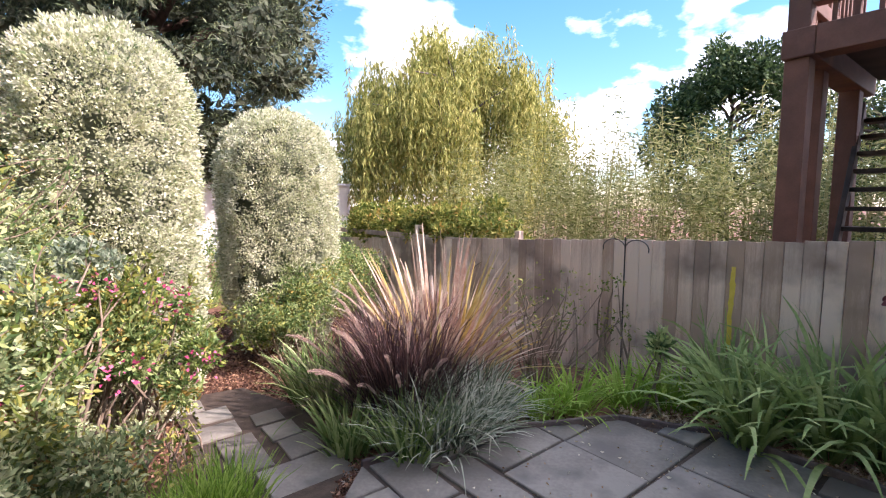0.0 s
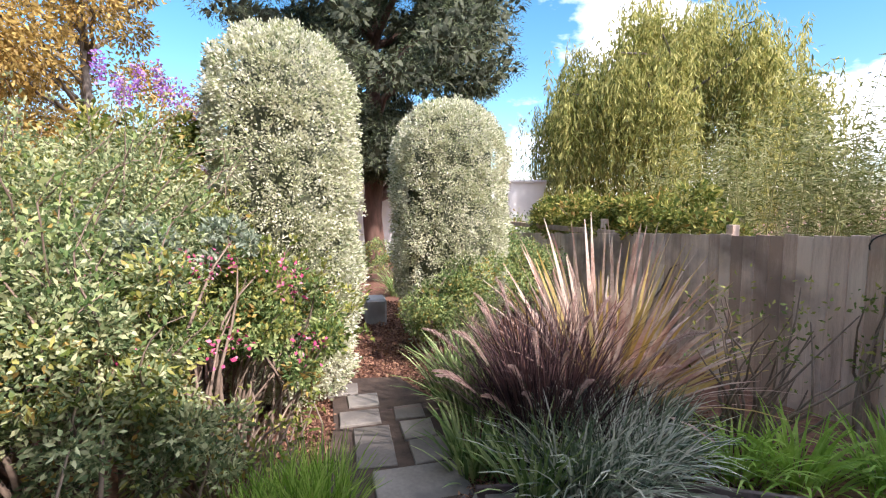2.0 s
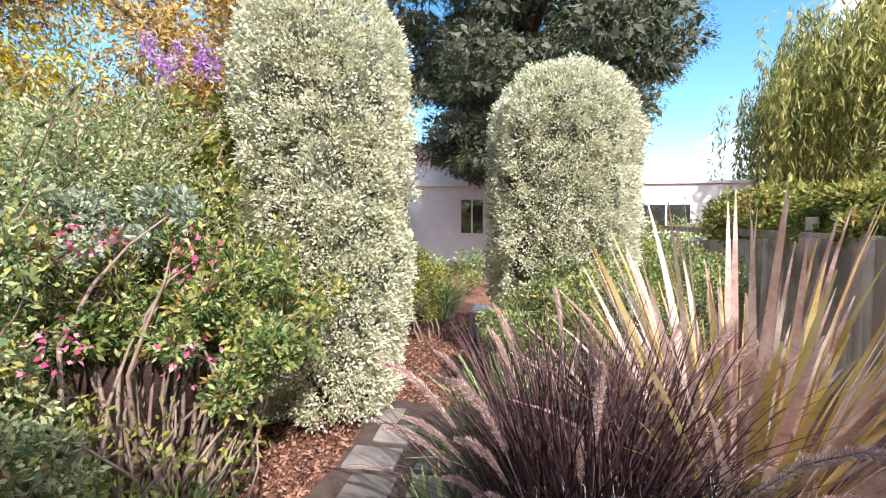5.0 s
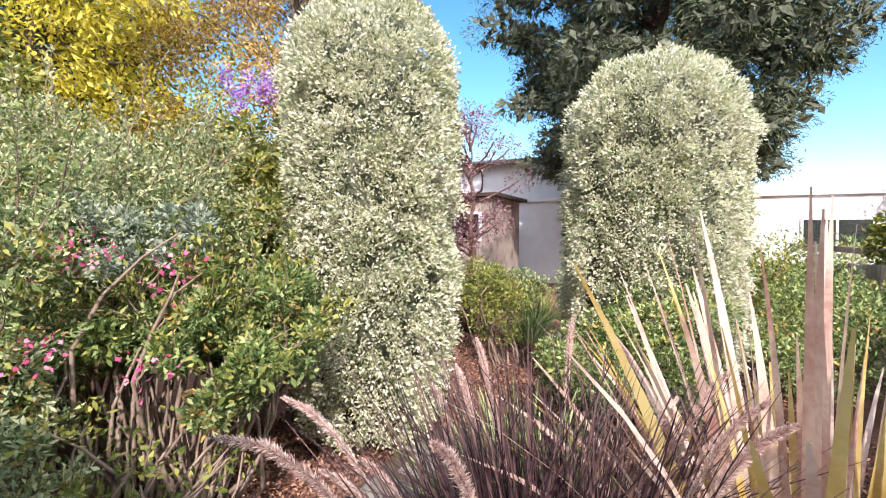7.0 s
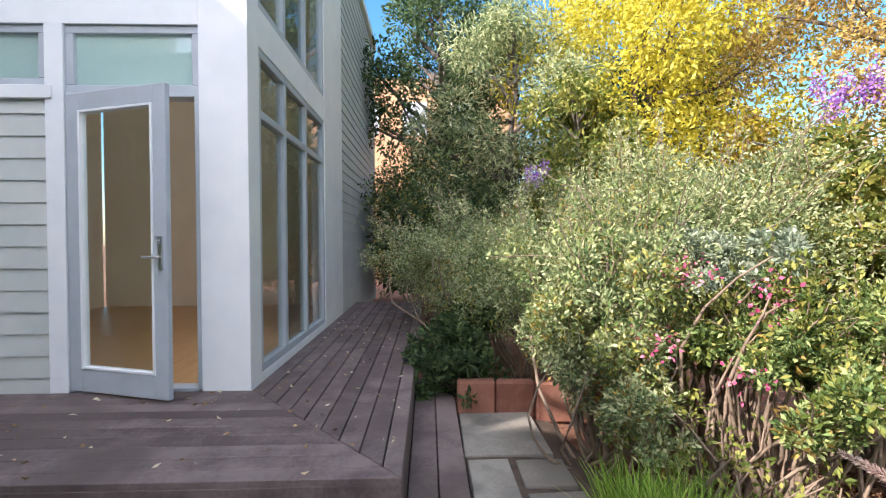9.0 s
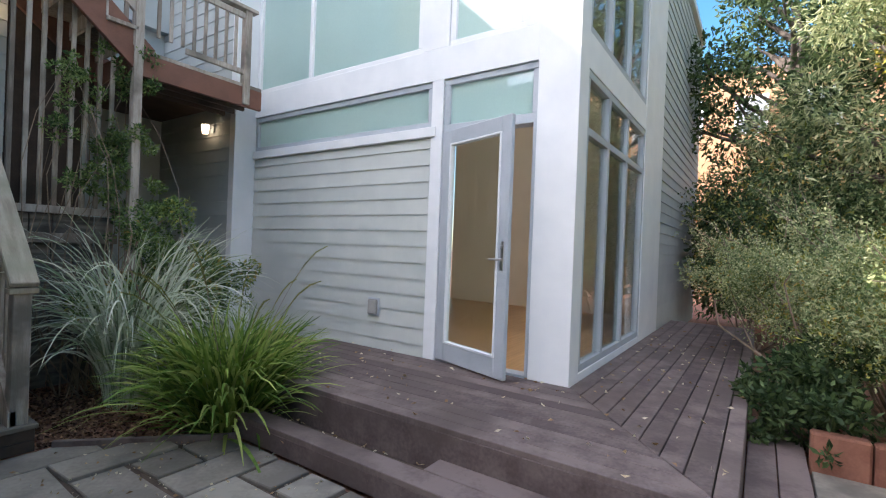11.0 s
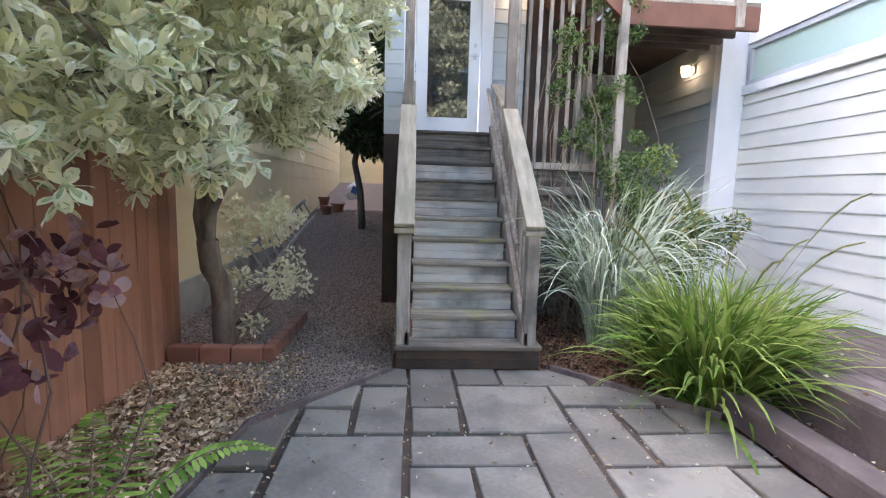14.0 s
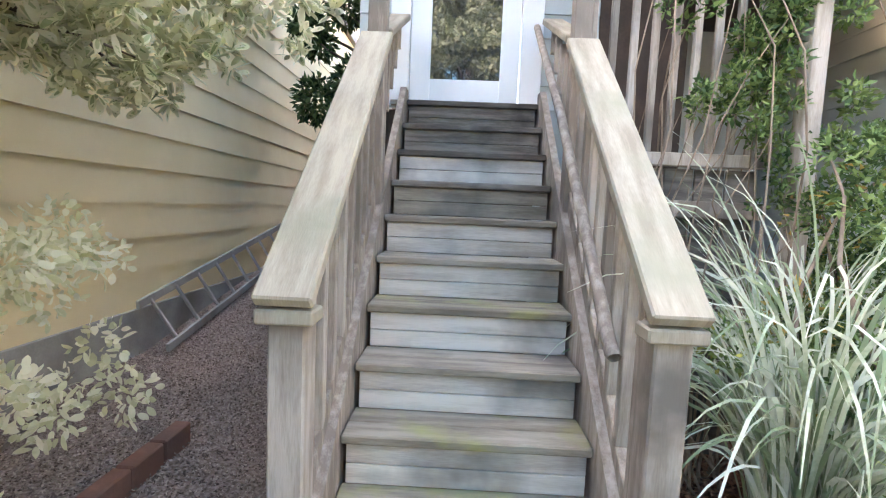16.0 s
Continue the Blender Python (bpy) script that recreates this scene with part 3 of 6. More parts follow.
def window(name, label, axis, face, a0, a1, z0, z1, pane, mullions=(), frame_mat=None, fw=0.06, sign=1, transoms=()):
    """A framed window in a wall that faces x or y."""
    frame_mat = frame_mat or M_ALU
    w = empty(name, label, "window", kind="structure")

    def bar(b0, b1, lo, hi, d0=-0.09, d1=-0.01):
        n0, n1 = face + sign * d0, face + sign * d1
        n0, n1 = min(n0, n1), max(n0, n1)
        return box(n0, n1, b0, b1, lo, hi, 0.004) if axis == "x" else box(b0, b1, n0, n1, lo, hi, 0.004)
    for b0, b1, lo, hi in ((a0, a1, z0, z0 + fw), (a0, a1, z1 - fw, z1), (a0, a0 + fw, z0 + fw, z1 - fw), (a1 - fw, a1, z0 + fw, z1 - fw)):
        part("window_frame", bar(b0, b1, lo, hi), frame_mat, w)
    cuts = [a0 + fw, *mullions, a1 - fw]
    for m in mullions:
        part("mullion", bar(m - fw / 2, m + fw / 2, z0 + fw, z1 - fw), frame_mat, w)
    rows = [z0 + fw, *transoms, z1 - fw]
    for t in transoms:
        part("transom_bar", bar(a0 + fw, a1 - fw, t - fw / 2, t + fw / 2, -0.085, -0.012), frame_mat, w)
    for c0, c1 in zip(cuts, cuts[1:]):
        for r0, r1 in zip(rows, rows[1:]):
            ob = part("pane", bar(c0 - 0.01, c1 + 0.01, r0 - 0.01, r1 + 0.01, -0.055, -0.045), pane, w)
            ob.visible_shadow = False
    return w


def structure(name, label, bm, mat, category="wall"):
    return tagged(part(name, bm, mat), label, category, kind="structure")


SO, CORNER, DECK_Z = -4.03, 0.47, 0.36
TOP = 6.6
lap_siding("wall_studio", "pale grey painted lap siding of the studio", M_SIDING, 0.0, SO, -0.98, 0.30, 2.58, 0.167)
structure("trim_sill", "white painted sill band under the strip window", box(-0.16, 0.03, SO, -0.98, 2.58, 2.68), M_WHITE, "trim")
structure("trim_band", "white painted band between the storeys", box(-0.16, 0.012, SO, CORNER - 0.01, 3.14, 3.46), M_WHITE, "trim")
structure("post_corner", "white painted corner post of the studio", box(-0.22, 0.02, 0.10, CORNER, 0.0, TOP), M_WHITE, "post")
structure("post_door", "white painted post beside the studio door", box(-0.16, 0.015, -1.04, -0.90, 0.0, 3.14), M_WHITE, "post")
structure("wall_studio_return", "white painted return wall of the studio", box(-0.16, 0.30, SO - 0.12, SO, 0.0, TOP), M_WHITE)
structure("trim_top", "white painted top band of the studio", box(-0.16, 0.012, SO, 0.10, 5.5, TOP), M_WHITE, "trim")
structure("wall_studio_end", "white painted upper corner of the studio", box(-0.16, 0.008, -0.04, 0.10, 3.46, 5.5), M_WHITE)
window("window_strip", "long strip window with pale teal frosted glass", "x", 0.0, SO, -1.04, 2.68, 3.14, M_FROST)
window("window_transom", "transom window with pale teal frosted glass over the door", "x", 0.0, -0.90, 0.10, 2.63, 3.14, M_FROST)
window("window_upper", "upper window with pale teal frosted glass in white frames", "x", 0.0, SO, -1.20, 3.46, 5.5, M_FROST, (-2.95,), M_WHITE)
window("window_upper", "narrow upper window with pale teal frosted glass", "x", 0.0, -0.86, -0.04, 3.46, 5.5, M_FROST, (), M_WHITE)
structure("wall_upper_pier", "white painted pier between the upper windows", box(-0.16, 0.01, -1.20, -0.86, 3.46, 5.5), M_WHITE)
# glazed side
structure("trim_side_band", "white painted band over the glazed side", box(-2.62, -0.22, CORNER - 0.18, CORNER - 0.003, 3.08, 3.40), M_WHITE, "trim")
structure("trim_side_sill", "pale grey sill under the glazed side", box(-2.62, -0.22, CORNER - 0.18, CORNER - 0.003, 0.0, 0.42), M_WHITE, "trim")
structure("post_side", "white painted post at the end of the glazed side", box(-3.87, -2.62, CORNER - 0.18, CORNER, 0.0, TOP), M_WHITE, "post")
structure("trim_side_top", "white painted top band of the glazed side", box(-2.62, -0.22, CORNER - 0.18, CORNER - 0.003, 5.6, TOP), M_WHITE, "trim")
window("window_side", "tall grey-framed window wall of the studio", "y", CORNER, -2.62, -0.22, 0.42, 3.08, M_GLASS, (-0.95, -1.72), None, 0.07, 1, (2.55,))
window("window_side_upper", "upper grey-framed window of the glazed side", "y", CORNER, -2.62, -0.22, 3.40, 5.6, M_GLASS, (-0.95, -1.72), None, 0.07)
lap_siding("wall_studio_rear", "grey lap siding beyond the glazed side", M_SIDING_B, CORNER - 0.05, -9.0, -3.87, 0.0, TOP, 0.167, "y")
# room inside
structure("floor_studio", "orange oak floor inside the studio", box(-5.0, -0.16, -4.0, CORNER - 0.19, 0.28, 0.345, 0), M_FLOOR, "floor")
structure("wall_inside_back", "beige plaster wall inside the studio", box(-5.1, -5.0, -4.0, 0.28, 0.3, TOP, 0), M_BEIGE)
structure("wall_inside_side", "beige plaster wall inside the studio", box(-5.0, -0.17, -4.15, -4.04, 0.3, TOP, 0), M_BEIGE)
structure("wall_inside_front", "beige plaster lining behind the siding", box(-0.20, -0.165, -4.0, -1.0, 0.35, 2.6, 0), M_BEIGE)
structure("ceiling_studio", "white flat ceiling and roof of the studio", box(-9.0, 0.02, -12.0, CORNER, TOP, TOP + 0.15, 0), M_WHITE, "ceiling")


def studio_door():
    hinge = Vector((0.0, -0.87, 0.38))
    d = empty("door_studio", "grey-framed glass door standing open outward", "door", kind="structure", at=hinge)
    d.rotation_euler = (0, 0, radians(-18))
    w, h = 0.93, 2.23
    for nm, b in (("stile", (0, 0.115, 0, h)), ("stile", (w - 0.115, w, 0, h)), ("rail", (0.115, w - 0.115, 0, 0.17)), ("rail", (0.115, w - 0.115, h - 0.13, h))):
        part(nm, box(-0.022, 0.022, b[0], b[1], b[2], b[3], 0.005), M_ALU, d)
    for y0, y1, z0, z1 in ((0.115, 0.135, 0.17, h - 0.13), (w - 0.135, w - 0.115, 0.17, h - 0.13), (0.135, w - 0.135, 0.17, 0.19), (0.135, w - 0.135, h - 0.15, h - 0.13)):
        part("glazing_bead", box(-0.028, 0.028, y0, y1, z0, z1, 0.003), M_WHITE, d)
    pane = part("pane", box(-0.005, 0.005, 0.13, w - 0.13, 0.18, h - 0.14, 0), M_GLASS, d)
    pane.visible_shadow = False
    hd = part("handle", box(0.022, 0.032, w - 0.075, w - 0.035, 0.92, 1.16, 0.003), M_METAL, d, "brushed steel lever handle and plate")
    part("lever", box(0.05, 0.066, w - 0.19, w - 0.045, 1.0, 1.018, 0.006), M_METAL, hd)
    part("spindle", box(0.03, 0.06, w - 0.064, w - 0.048, 1.0, 1.018, 0.003), M_METAL, hd)
    part("lock_cylinder", box(0.03, 0.045, w - 0.07, w - 0.042, 1.1, 1.13, 0.006), M_METAL, hd)


studio_door()
door_frame = empty("door_frame", "grey frame of the studio doorway", "door frame", kind="structure")
for b in ((-0.90, -0.86, 0.36, 2.63), (0.06, 0.10, 0.36, 2.63), (-0.86, 0.06, 2.60, 2.63), (-0.86, 0.06, 0.345, 0.375)):
    part("jamb", box(-0.13, 0.0, b[0], b[1], b[2], b[3], 0.003), M_ALU, door_frame)
vent = empty("wall_vent", "small grey metal outlet cover on the siding", "vent")
part("cover", box(0.0, 0.05, -1.79, -1.67, 0.72, 0.88, 0.012), M_CONCRETE, vent)
part("plate", box(0.0, 0.012, -1.81, -1.65, 0.70, 0.90, 0.004), M_ALU, vent)

# ---- deck with its low step ----
deck = empty("deck", "aged dark brown timber deck with fallen leaves", "deck", kind="structure")
BW, DX, DY = 0.14, 1.40, 1.70
k = 0
while 0.03 + k * BW < DX - 0.02:
    a, b = 0.03 + k * BW, min(0.03 + (k + 1) * BW - 0.006, DX)
    part("deck_board", prism([(a, -2.40), (b, -2.40), (b, CORNER + b / DX * (DY - CORNER) - 0.004), (a, CORNER + a / DX * (DY - CORNER) - 0.004)], DECK_Z - 0.035, DECK_Z, 0.004), M_DECK, deck)
    k += 1
k = 0
while CORNER + 0.01 + k * BW < DY - 0.02:
    a, b = CORNER + 0.01 + k * BW, min(CORNER + 0.01 + (k + 1) * BW - 0.008, DY)
    part("deck_board", prism([(-5.2, a), ((a - CORNER) / (DY - CORNER) * DX - 0.004, a), ((b - CORNER) / (DY - CORNER) * DX - 0.004, b), (-5.2, b)], DECK_Z - 0.035, DECK_Z, 0.004), M_DECK, deck)
    k += 1
part("fascia", box(DX - 0.035, DX + 0.003, -2.40, DY + 0.003, 0.02, DECK_Z - 0.037, 0.003), M_DECK, deck)
part("fascia", box(-5.2, DX - 0.036, DY - 0.035, DY + 0.002, 0.0, DECK_Z - 0.037, 0.003), M_DECK, deck)
# solid soil-coloured boxes fill the space below the boards
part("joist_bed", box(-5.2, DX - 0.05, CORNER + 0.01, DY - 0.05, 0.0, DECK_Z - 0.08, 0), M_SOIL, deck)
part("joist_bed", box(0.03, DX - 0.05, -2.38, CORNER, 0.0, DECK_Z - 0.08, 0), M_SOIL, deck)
step = empty("deck_step", "low dark timber step along the deck", "step", kind="structure")
for a, south in ((0, 0.15), (1, -1.52)):
    part("step_board", prism([(DX + 0.01 + a * 0.18, south), (DX + 0.01 + a * 0.18 + 0.172, south), (DX + 0.01 + a * 0.18 + 0.172, 2.06), (DX + 0.01 + a * 0.18, 2.06)], 0.13, 0.165, 0.004), M_DECK, step)
    part("step_board", prism([(-1.2, DY + 0.01 + a * 0.18), (DX, DY + 0.01 + a * 0.18), (DX, DY + 0.182 + a * 0.18), (-1.2, DY + 0.182 + a * 0.18)], 0.03, 0.065, 0.004), M_DECK, step)
# low soil-coloured box, visible where the inner step board stops short
part("step_bed", box(DX + 0.01, DX + 0.32, -1.48, 2.0, 0.0, 0.07, 0), M_SOIL, step, "dark soil-coloured bed under the gap in the step boards")
part("step_riser", box(DX + 0.33, DX + 0.362, -1.52, 2.06, 0.0, 0.128, 0.003), M_DECK, step)
part("step_riser", box(DX + 0.01, DX + 0.33, -1.52, -1.49, 0.0, 0.128, 0.003), M_DECK, step)

# ---- rear building: door wall, wall beside the landing, overhang ----
lap_siding("wall_side_house", "blue-grey lap siding beside the landing", M_SIDING_B, 0.30, -9.0, SO - 0.12, 0.0, 8.0, 0.18)
lap_siding("wall_door", "grey-green lap siding round the upper door", M_SIDING_B, -4.40, 2.48, 2.86, 0.0, 4.6, 0.16, "y")
# recess boards use the near-black wood, so their shade is partly colour
structure("wall_recess_front", "boards behind the slat screen, shade put into their dark colour", box(1.93, 2.475, -4.56, -4.42, 0.0, 4.6, 0), M_DARKWOOD)
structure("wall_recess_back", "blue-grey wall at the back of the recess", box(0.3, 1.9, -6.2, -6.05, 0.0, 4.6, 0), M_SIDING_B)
structure("wall_recess_side", "boarded side of the recess, shade put into its dark colour", box(1.80, 1.92, -6.04, -4.57, 0.0, 4.6, 0), M_DARKWOOD)
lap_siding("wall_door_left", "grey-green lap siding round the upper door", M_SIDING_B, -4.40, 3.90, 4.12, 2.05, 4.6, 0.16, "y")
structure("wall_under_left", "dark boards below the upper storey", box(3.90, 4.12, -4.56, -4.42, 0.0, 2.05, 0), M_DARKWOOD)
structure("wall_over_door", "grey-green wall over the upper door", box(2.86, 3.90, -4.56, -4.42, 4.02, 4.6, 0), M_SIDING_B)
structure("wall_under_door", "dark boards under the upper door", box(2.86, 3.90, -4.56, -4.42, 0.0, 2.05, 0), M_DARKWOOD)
# plain block whose extent is chosen to keep sun off the studio wall
structure("wall_upper_house", "plain grey-green block of the upper storey, sized to shade the studio", box(0.3, 4.9, -9.5, -5.9, 4.6, 9.0, 0), M_SIDING_B)
# overhang darkened by colour to deepen its shade, no stain on the wood
soffit = empty("ceiling_overhang", "underside of the upper deck, shade put into its dark colour", "ceiling", kind="structure")
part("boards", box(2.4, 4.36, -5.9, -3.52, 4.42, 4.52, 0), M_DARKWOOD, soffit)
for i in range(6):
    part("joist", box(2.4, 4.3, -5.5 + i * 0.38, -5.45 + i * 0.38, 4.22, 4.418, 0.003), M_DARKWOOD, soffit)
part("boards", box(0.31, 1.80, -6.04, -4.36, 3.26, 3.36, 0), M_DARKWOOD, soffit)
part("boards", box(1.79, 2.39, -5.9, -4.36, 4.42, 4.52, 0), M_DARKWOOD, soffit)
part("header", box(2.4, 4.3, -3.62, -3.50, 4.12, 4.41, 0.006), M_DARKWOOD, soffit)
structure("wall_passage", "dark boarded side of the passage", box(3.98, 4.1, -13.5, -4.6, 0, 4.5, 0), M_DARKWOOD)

house_door = empty("door_upper", "cream-painted door with one tall pane at the stair head", "door", kind="structure")
for nm, b in (("stile", (3.01, 3.14, 2.10, 3.72)), ("stile", (3.62, 3.76, 2.10, 3.72)), ("rail", (3.14, 3.62, 2.10, 2.26)), ("rail", (3.14, 3.62, 3.58, 3.72))):
    part(nm, box(b[0], b[1], -4.43, -4.385, b[2], b[3], 0.004), M_WHITE, house_door)
part("pane", box(3.13, 3.63, -4.412, -4.40, 2.25, 3.59, 0), M_DARKPANE, house_door, "dark glass that mirrors sky and trees")
for b in ((2.86, 3.005, 2.06, 3.88), (3.765, 3.90, 2.06, 3.88), (3.005, 3.765, 3.73, 3.88)):
    part("casing", box(b[0], b[1], -4.42, -4.365, b[2], b[3], 0.005), M_WHITE, house_door)
part("threshold", box(2.9, 3.88, -4.45, -4.32, 2.065, 2.098, 0.004), M_GREYWOOD, house_door)
knob = part("handle", box(3.05, 3.09, -4.385, -4.37, 2.93, 3.0, 0.004), M_METAL, house_door, "steel lever handle")
part("lever", box(3.04, 3.15, -4.35, -4.335, 2.955, 2.975, 0.005), M_METAL, knob)
part("lock_cylinder", box(3.05, 3.09, -4.385, -4.365, 3.07, 3.11, 0.008), M_METAL, house_door)


def make_stairs():
    st = empty("staircase", "weathered grey timber stairs with railings", "stairs")
    N, RISE, Y0 = 11, 0.19, -2.22
    RUN = 0.205
    for i in range(N):
        z = RISE * (i + 1)
        y = Y0 - RUN * i
        wide = (2.72, 3.88) if i == 0 else (2.88, 3.76)
        d = RUN + 0.03 if i < N - 1 else 0.16
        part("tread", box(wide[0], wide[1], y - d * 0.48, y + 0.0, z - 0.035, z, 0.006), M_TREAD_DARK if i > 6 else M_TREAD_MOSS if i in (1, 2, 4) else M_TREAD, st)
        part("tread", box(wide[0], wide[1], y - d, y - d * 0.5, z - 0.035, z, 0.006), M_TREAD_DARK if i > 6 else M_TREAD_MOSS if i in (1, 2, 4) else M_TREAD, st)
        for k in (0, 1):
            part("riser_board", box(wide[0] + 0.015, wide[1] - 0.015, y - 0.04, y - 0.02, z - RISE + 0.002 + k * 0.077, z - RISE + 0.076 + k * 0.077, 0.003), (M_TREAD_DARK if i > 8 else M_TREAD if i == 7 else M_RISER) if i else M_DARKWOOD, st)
    slope = RISE / RUN
    ytop = Y0 - RUN * (N - 1)
    for x in (2.855, 3.785):
        bm = bmesh.new()
        pts = [(Y0 + 0.0 - 0.03, 0.02), (Y0 - 0.03, RISE + 0.1), (ytop, N * RISE + 0.08), (ytop - 0.15, N * RISE + 0.08), (ytop - 0.15, N * RISE - 0.3), (Y0 - 0.33, 0.02)]
        a = [bm.verts.new((x - 0.02, y, z)) for y, z in pts]
        b = [bm.verts.new((x + 0.02, y, z)) for y, z in pts]
        bm.faces.new(a)
        bm.faces.new(b[::-1])
        for i in range(len(pts)):
            bm.faces.new((a[i], b[i], b[(i + 1) % 6], a[(i + 1) % 6]))
        bmesh.ops.recalc_face_normals(bm, faces=bm.faces)
        part("stringer", bm, M_GREYWOOD, st)
    yu, yn = -3.46, -2.30
    for x in (2.82, 3.82):
        part("newel_post", box(x - 0.05, x + 0.05, yn - 0.05, yn + 0.05, RISE - 0.002, 1.10, 0.006), M_GREYWOOD, st)
        zu = 1.13 + (yn - yu) * slope
        part("upper_post", box(x - 0.045, x + 0.045, yu - 0.05, yu + 0.04, zu - 0.9, 4.42, 0.006), M_GREYWOOD, st)
        part("cap_rail", beam((x, yn + 0.08, 1.12 - 0.0), (x, yu + 0.03, zu), 0.155, 0.04, 0.006), M_CAPWOOD, st, "flat mossy cap board")
        part("cap_end", box(x - 0.078, x + 0.078, yn - 0.02, yn + 0.075, 1.06, 1.10, 0.006), M_CAPWOOD, st)
        yd = -4.28
        zd = zu + (yu - yd) * slope * 0.55
        part("cap_rail", beam((x, yu - 0.05, zu + 0.04), (x, yd, zd), 0.13, 0.04, 0.006), M_CAPWOOD, st)
        part("bottom_rail", beam((x, yn - 0.05, RISE + 0.20), (x, yu, RISE + 0.20 + (yn - yu) * slope), 0.04, 0.08, 0.004), M_GREYWOOD, st)
        n = 8
        for i in range(n):
            y = yn - 0.13 - i * 0.128
            zb = RISE + 0.2 + (yn - y) * slope
            part("baluster", box(x - 0.02, x + 0.02, y - 0.02, y + 0.02, zb, zb + 0.74, 0.003), M_GREYWOOD, st)
        for i in range(5):
            y = yu - 0.14 - i * 0.14
            zb = N * RISE - 0.35 + (0.16 * i)
            part("baluster", box(x - 0.02, x + 0.02, y - 0.02, y + 0.02, zb, zd - 0.1 - 0.1 * (4 - i) * 0.9, 0.003), M_GREYWOOD, st)
    v, q = tube_mesh([[((2.93, -2.42, 1.02), 0.02), ((2.93, -2.36, 0.98), 0.02)], [((2.93, -2.38, 0.98), 0.021), ((2.93, -3.3, 0.98 + 0.92 * slope), 0.021), ((2.93, -4.2, 0.98 + 1.7 * slope), 0.021)]], 8)
    mesh_np("handrail", v, q, M_GREYWOOD, st, "round wooden handrail", True)
    return st


make_stairs()


def make_upper_stairs():
    st = empty("upper_staircase", "red-brown timber stairs rising over the landing", "stairs")
    z0, x0, yf, yb = 3.34, 1.72, -3.42, -4.35
    slope = 0.85
    for y in (yf, yb):
        part("stringer", beam((x0 - 0.05, y, z0 - 0.10), (x0 + 2.2, y, z0 - 0.10 + 2.25 * slope), 0.05, 0.30, 0.004), M_REDWOOD, st)
    for i in range(8):
        x = x0 + 0.02 + i * 0.235
        z = z0 + 0.19 * (i + 1)
        part("tread", box(x, x + 0.27, yb, yf + 0.05, z - 0.04, z, 0.004), M_GREYWOOD, st)
        part("riser_board", box(x + 0.02, x + 0.04, yb, yf + 0.03, z - 0.19, z - 0.041, 0.003), M_GREYWOOD, st)
        if i < 7:
            part("baluster", box(x + 0.08, x + 0.115, yf - 0.02, yf + 0.015, z, z + 0.86, 0.003), M_GREYWOOD, st)
    part("rail", beam((x0, yf, z0 + 0.35), (x0 + 2.0, yf, z0 + 0.35 + 2.0 * slope), 0.05, 0.09, 0.004), M_GREYWOOD, st)
    part("rail", beam((x0, yf, z0 + 1.05), (x0 + 2.0, yf, z0 + 1.05 + 2.0 * slope), 0.09, 0.04, 0.004), M_GREYWOOD, st)
    ld = empty("stair_landing", "timber landing with a slatted railing", "landing")
    part("floor_boards", box(0.34, x0, yb, yf, z0 - 0.04, z0, 0.004), M_GREYWOOD, ld)
    part("rim_board", box(0.34, x0 + 0.05, yf - 0.04, yf + 0.005, z0 - 0.27, z0 - 0.042, 0.004), M_REDWOOD, ld)
    part("rim_board", box(x0 + 0.0, x0 + 0.05, yb, yf - 0.042, z0 - 0.27, z0 - 0.042, 0.004), M_REDWOOD, ld)
    for i in range(4):
        part("joist", box(0.34, x0, yb + 0.1 + i * 0.22, yb + 0.14 + i * 0.22, z0 - 0.22, z0 - 0.042, 0), M_DARKWOOD, ld)
    part("corner_post", box(x0 - 0.03, x0 + 0.05, yf - 0.04, yf + 0.05, 0.0, 4.7, 0.005), M_GREYWOOD, ld)
    part("post", box(0.52, 0.60, yf - 0.05, yf + 0.04, z0 - 0.25, 4.22, 0.005), M_GREYWOOD, ld)
    part("rail", box(0.45, x0 - 0.03, yf - 0.05, yf + 0.06, 4.20, 4.24, 0.005), M_GREYWOOD, ld)
    part("rail", box(0.60, x0 - 0.03, yf - 0.015, yf + 0.02, 4.10, 4.165, 0.004), M_GREYWOOD, ld)
    part("rail", box(0.60, x0 - 0.45, yf - 0.015, yf + 0.02, z0 + 0.10, z0 + 0.16, 0.004), M_GREYWOOD, ld)
    for i in range(8):
        x = 0.70 + i * 0.12
        part("baluster", box(x - 0.017, x + 0.017, yf - 0.012, yf + 0.012, z0 + 0.162, 4.098, 0.003), M_GREYWOOD, ld)


make_upper_stairs()


def make_trellis():
    th = empty("slat_screen", "weathered vertical slat screen beside the stairs", "screen")
    y = -3.62
    for i in range(9):
        x = 1.86 + i * 0.108
        part("slat", box(x - 0.018, x + 0.018, y - 0.015, y + 0.015, 1.72, 3.35 + i * 0.1, 0.003), M_GREYWOOD, th)
    part("rail", box(1.78, 2.78, y - 0.03, y + 0.03, 1.65, 1.718, 0.004), M_GREYWOOD, th)
    part("rail", box(1.78, 2.78, y - 0.03, y + 0.03, 1.38, 1.47, 0.004), M_GREYWOOD, th)
    for i in range(6):
        x = 1.80 + i * 0.165
        # dark wood here paints in the shade behind the slats
        part("board", box(x, x + 0.155, y - 0.045, y - 0.025, 0.05, 1.64, 0.004), M_TREAD_DARK, th)


make_trellis()


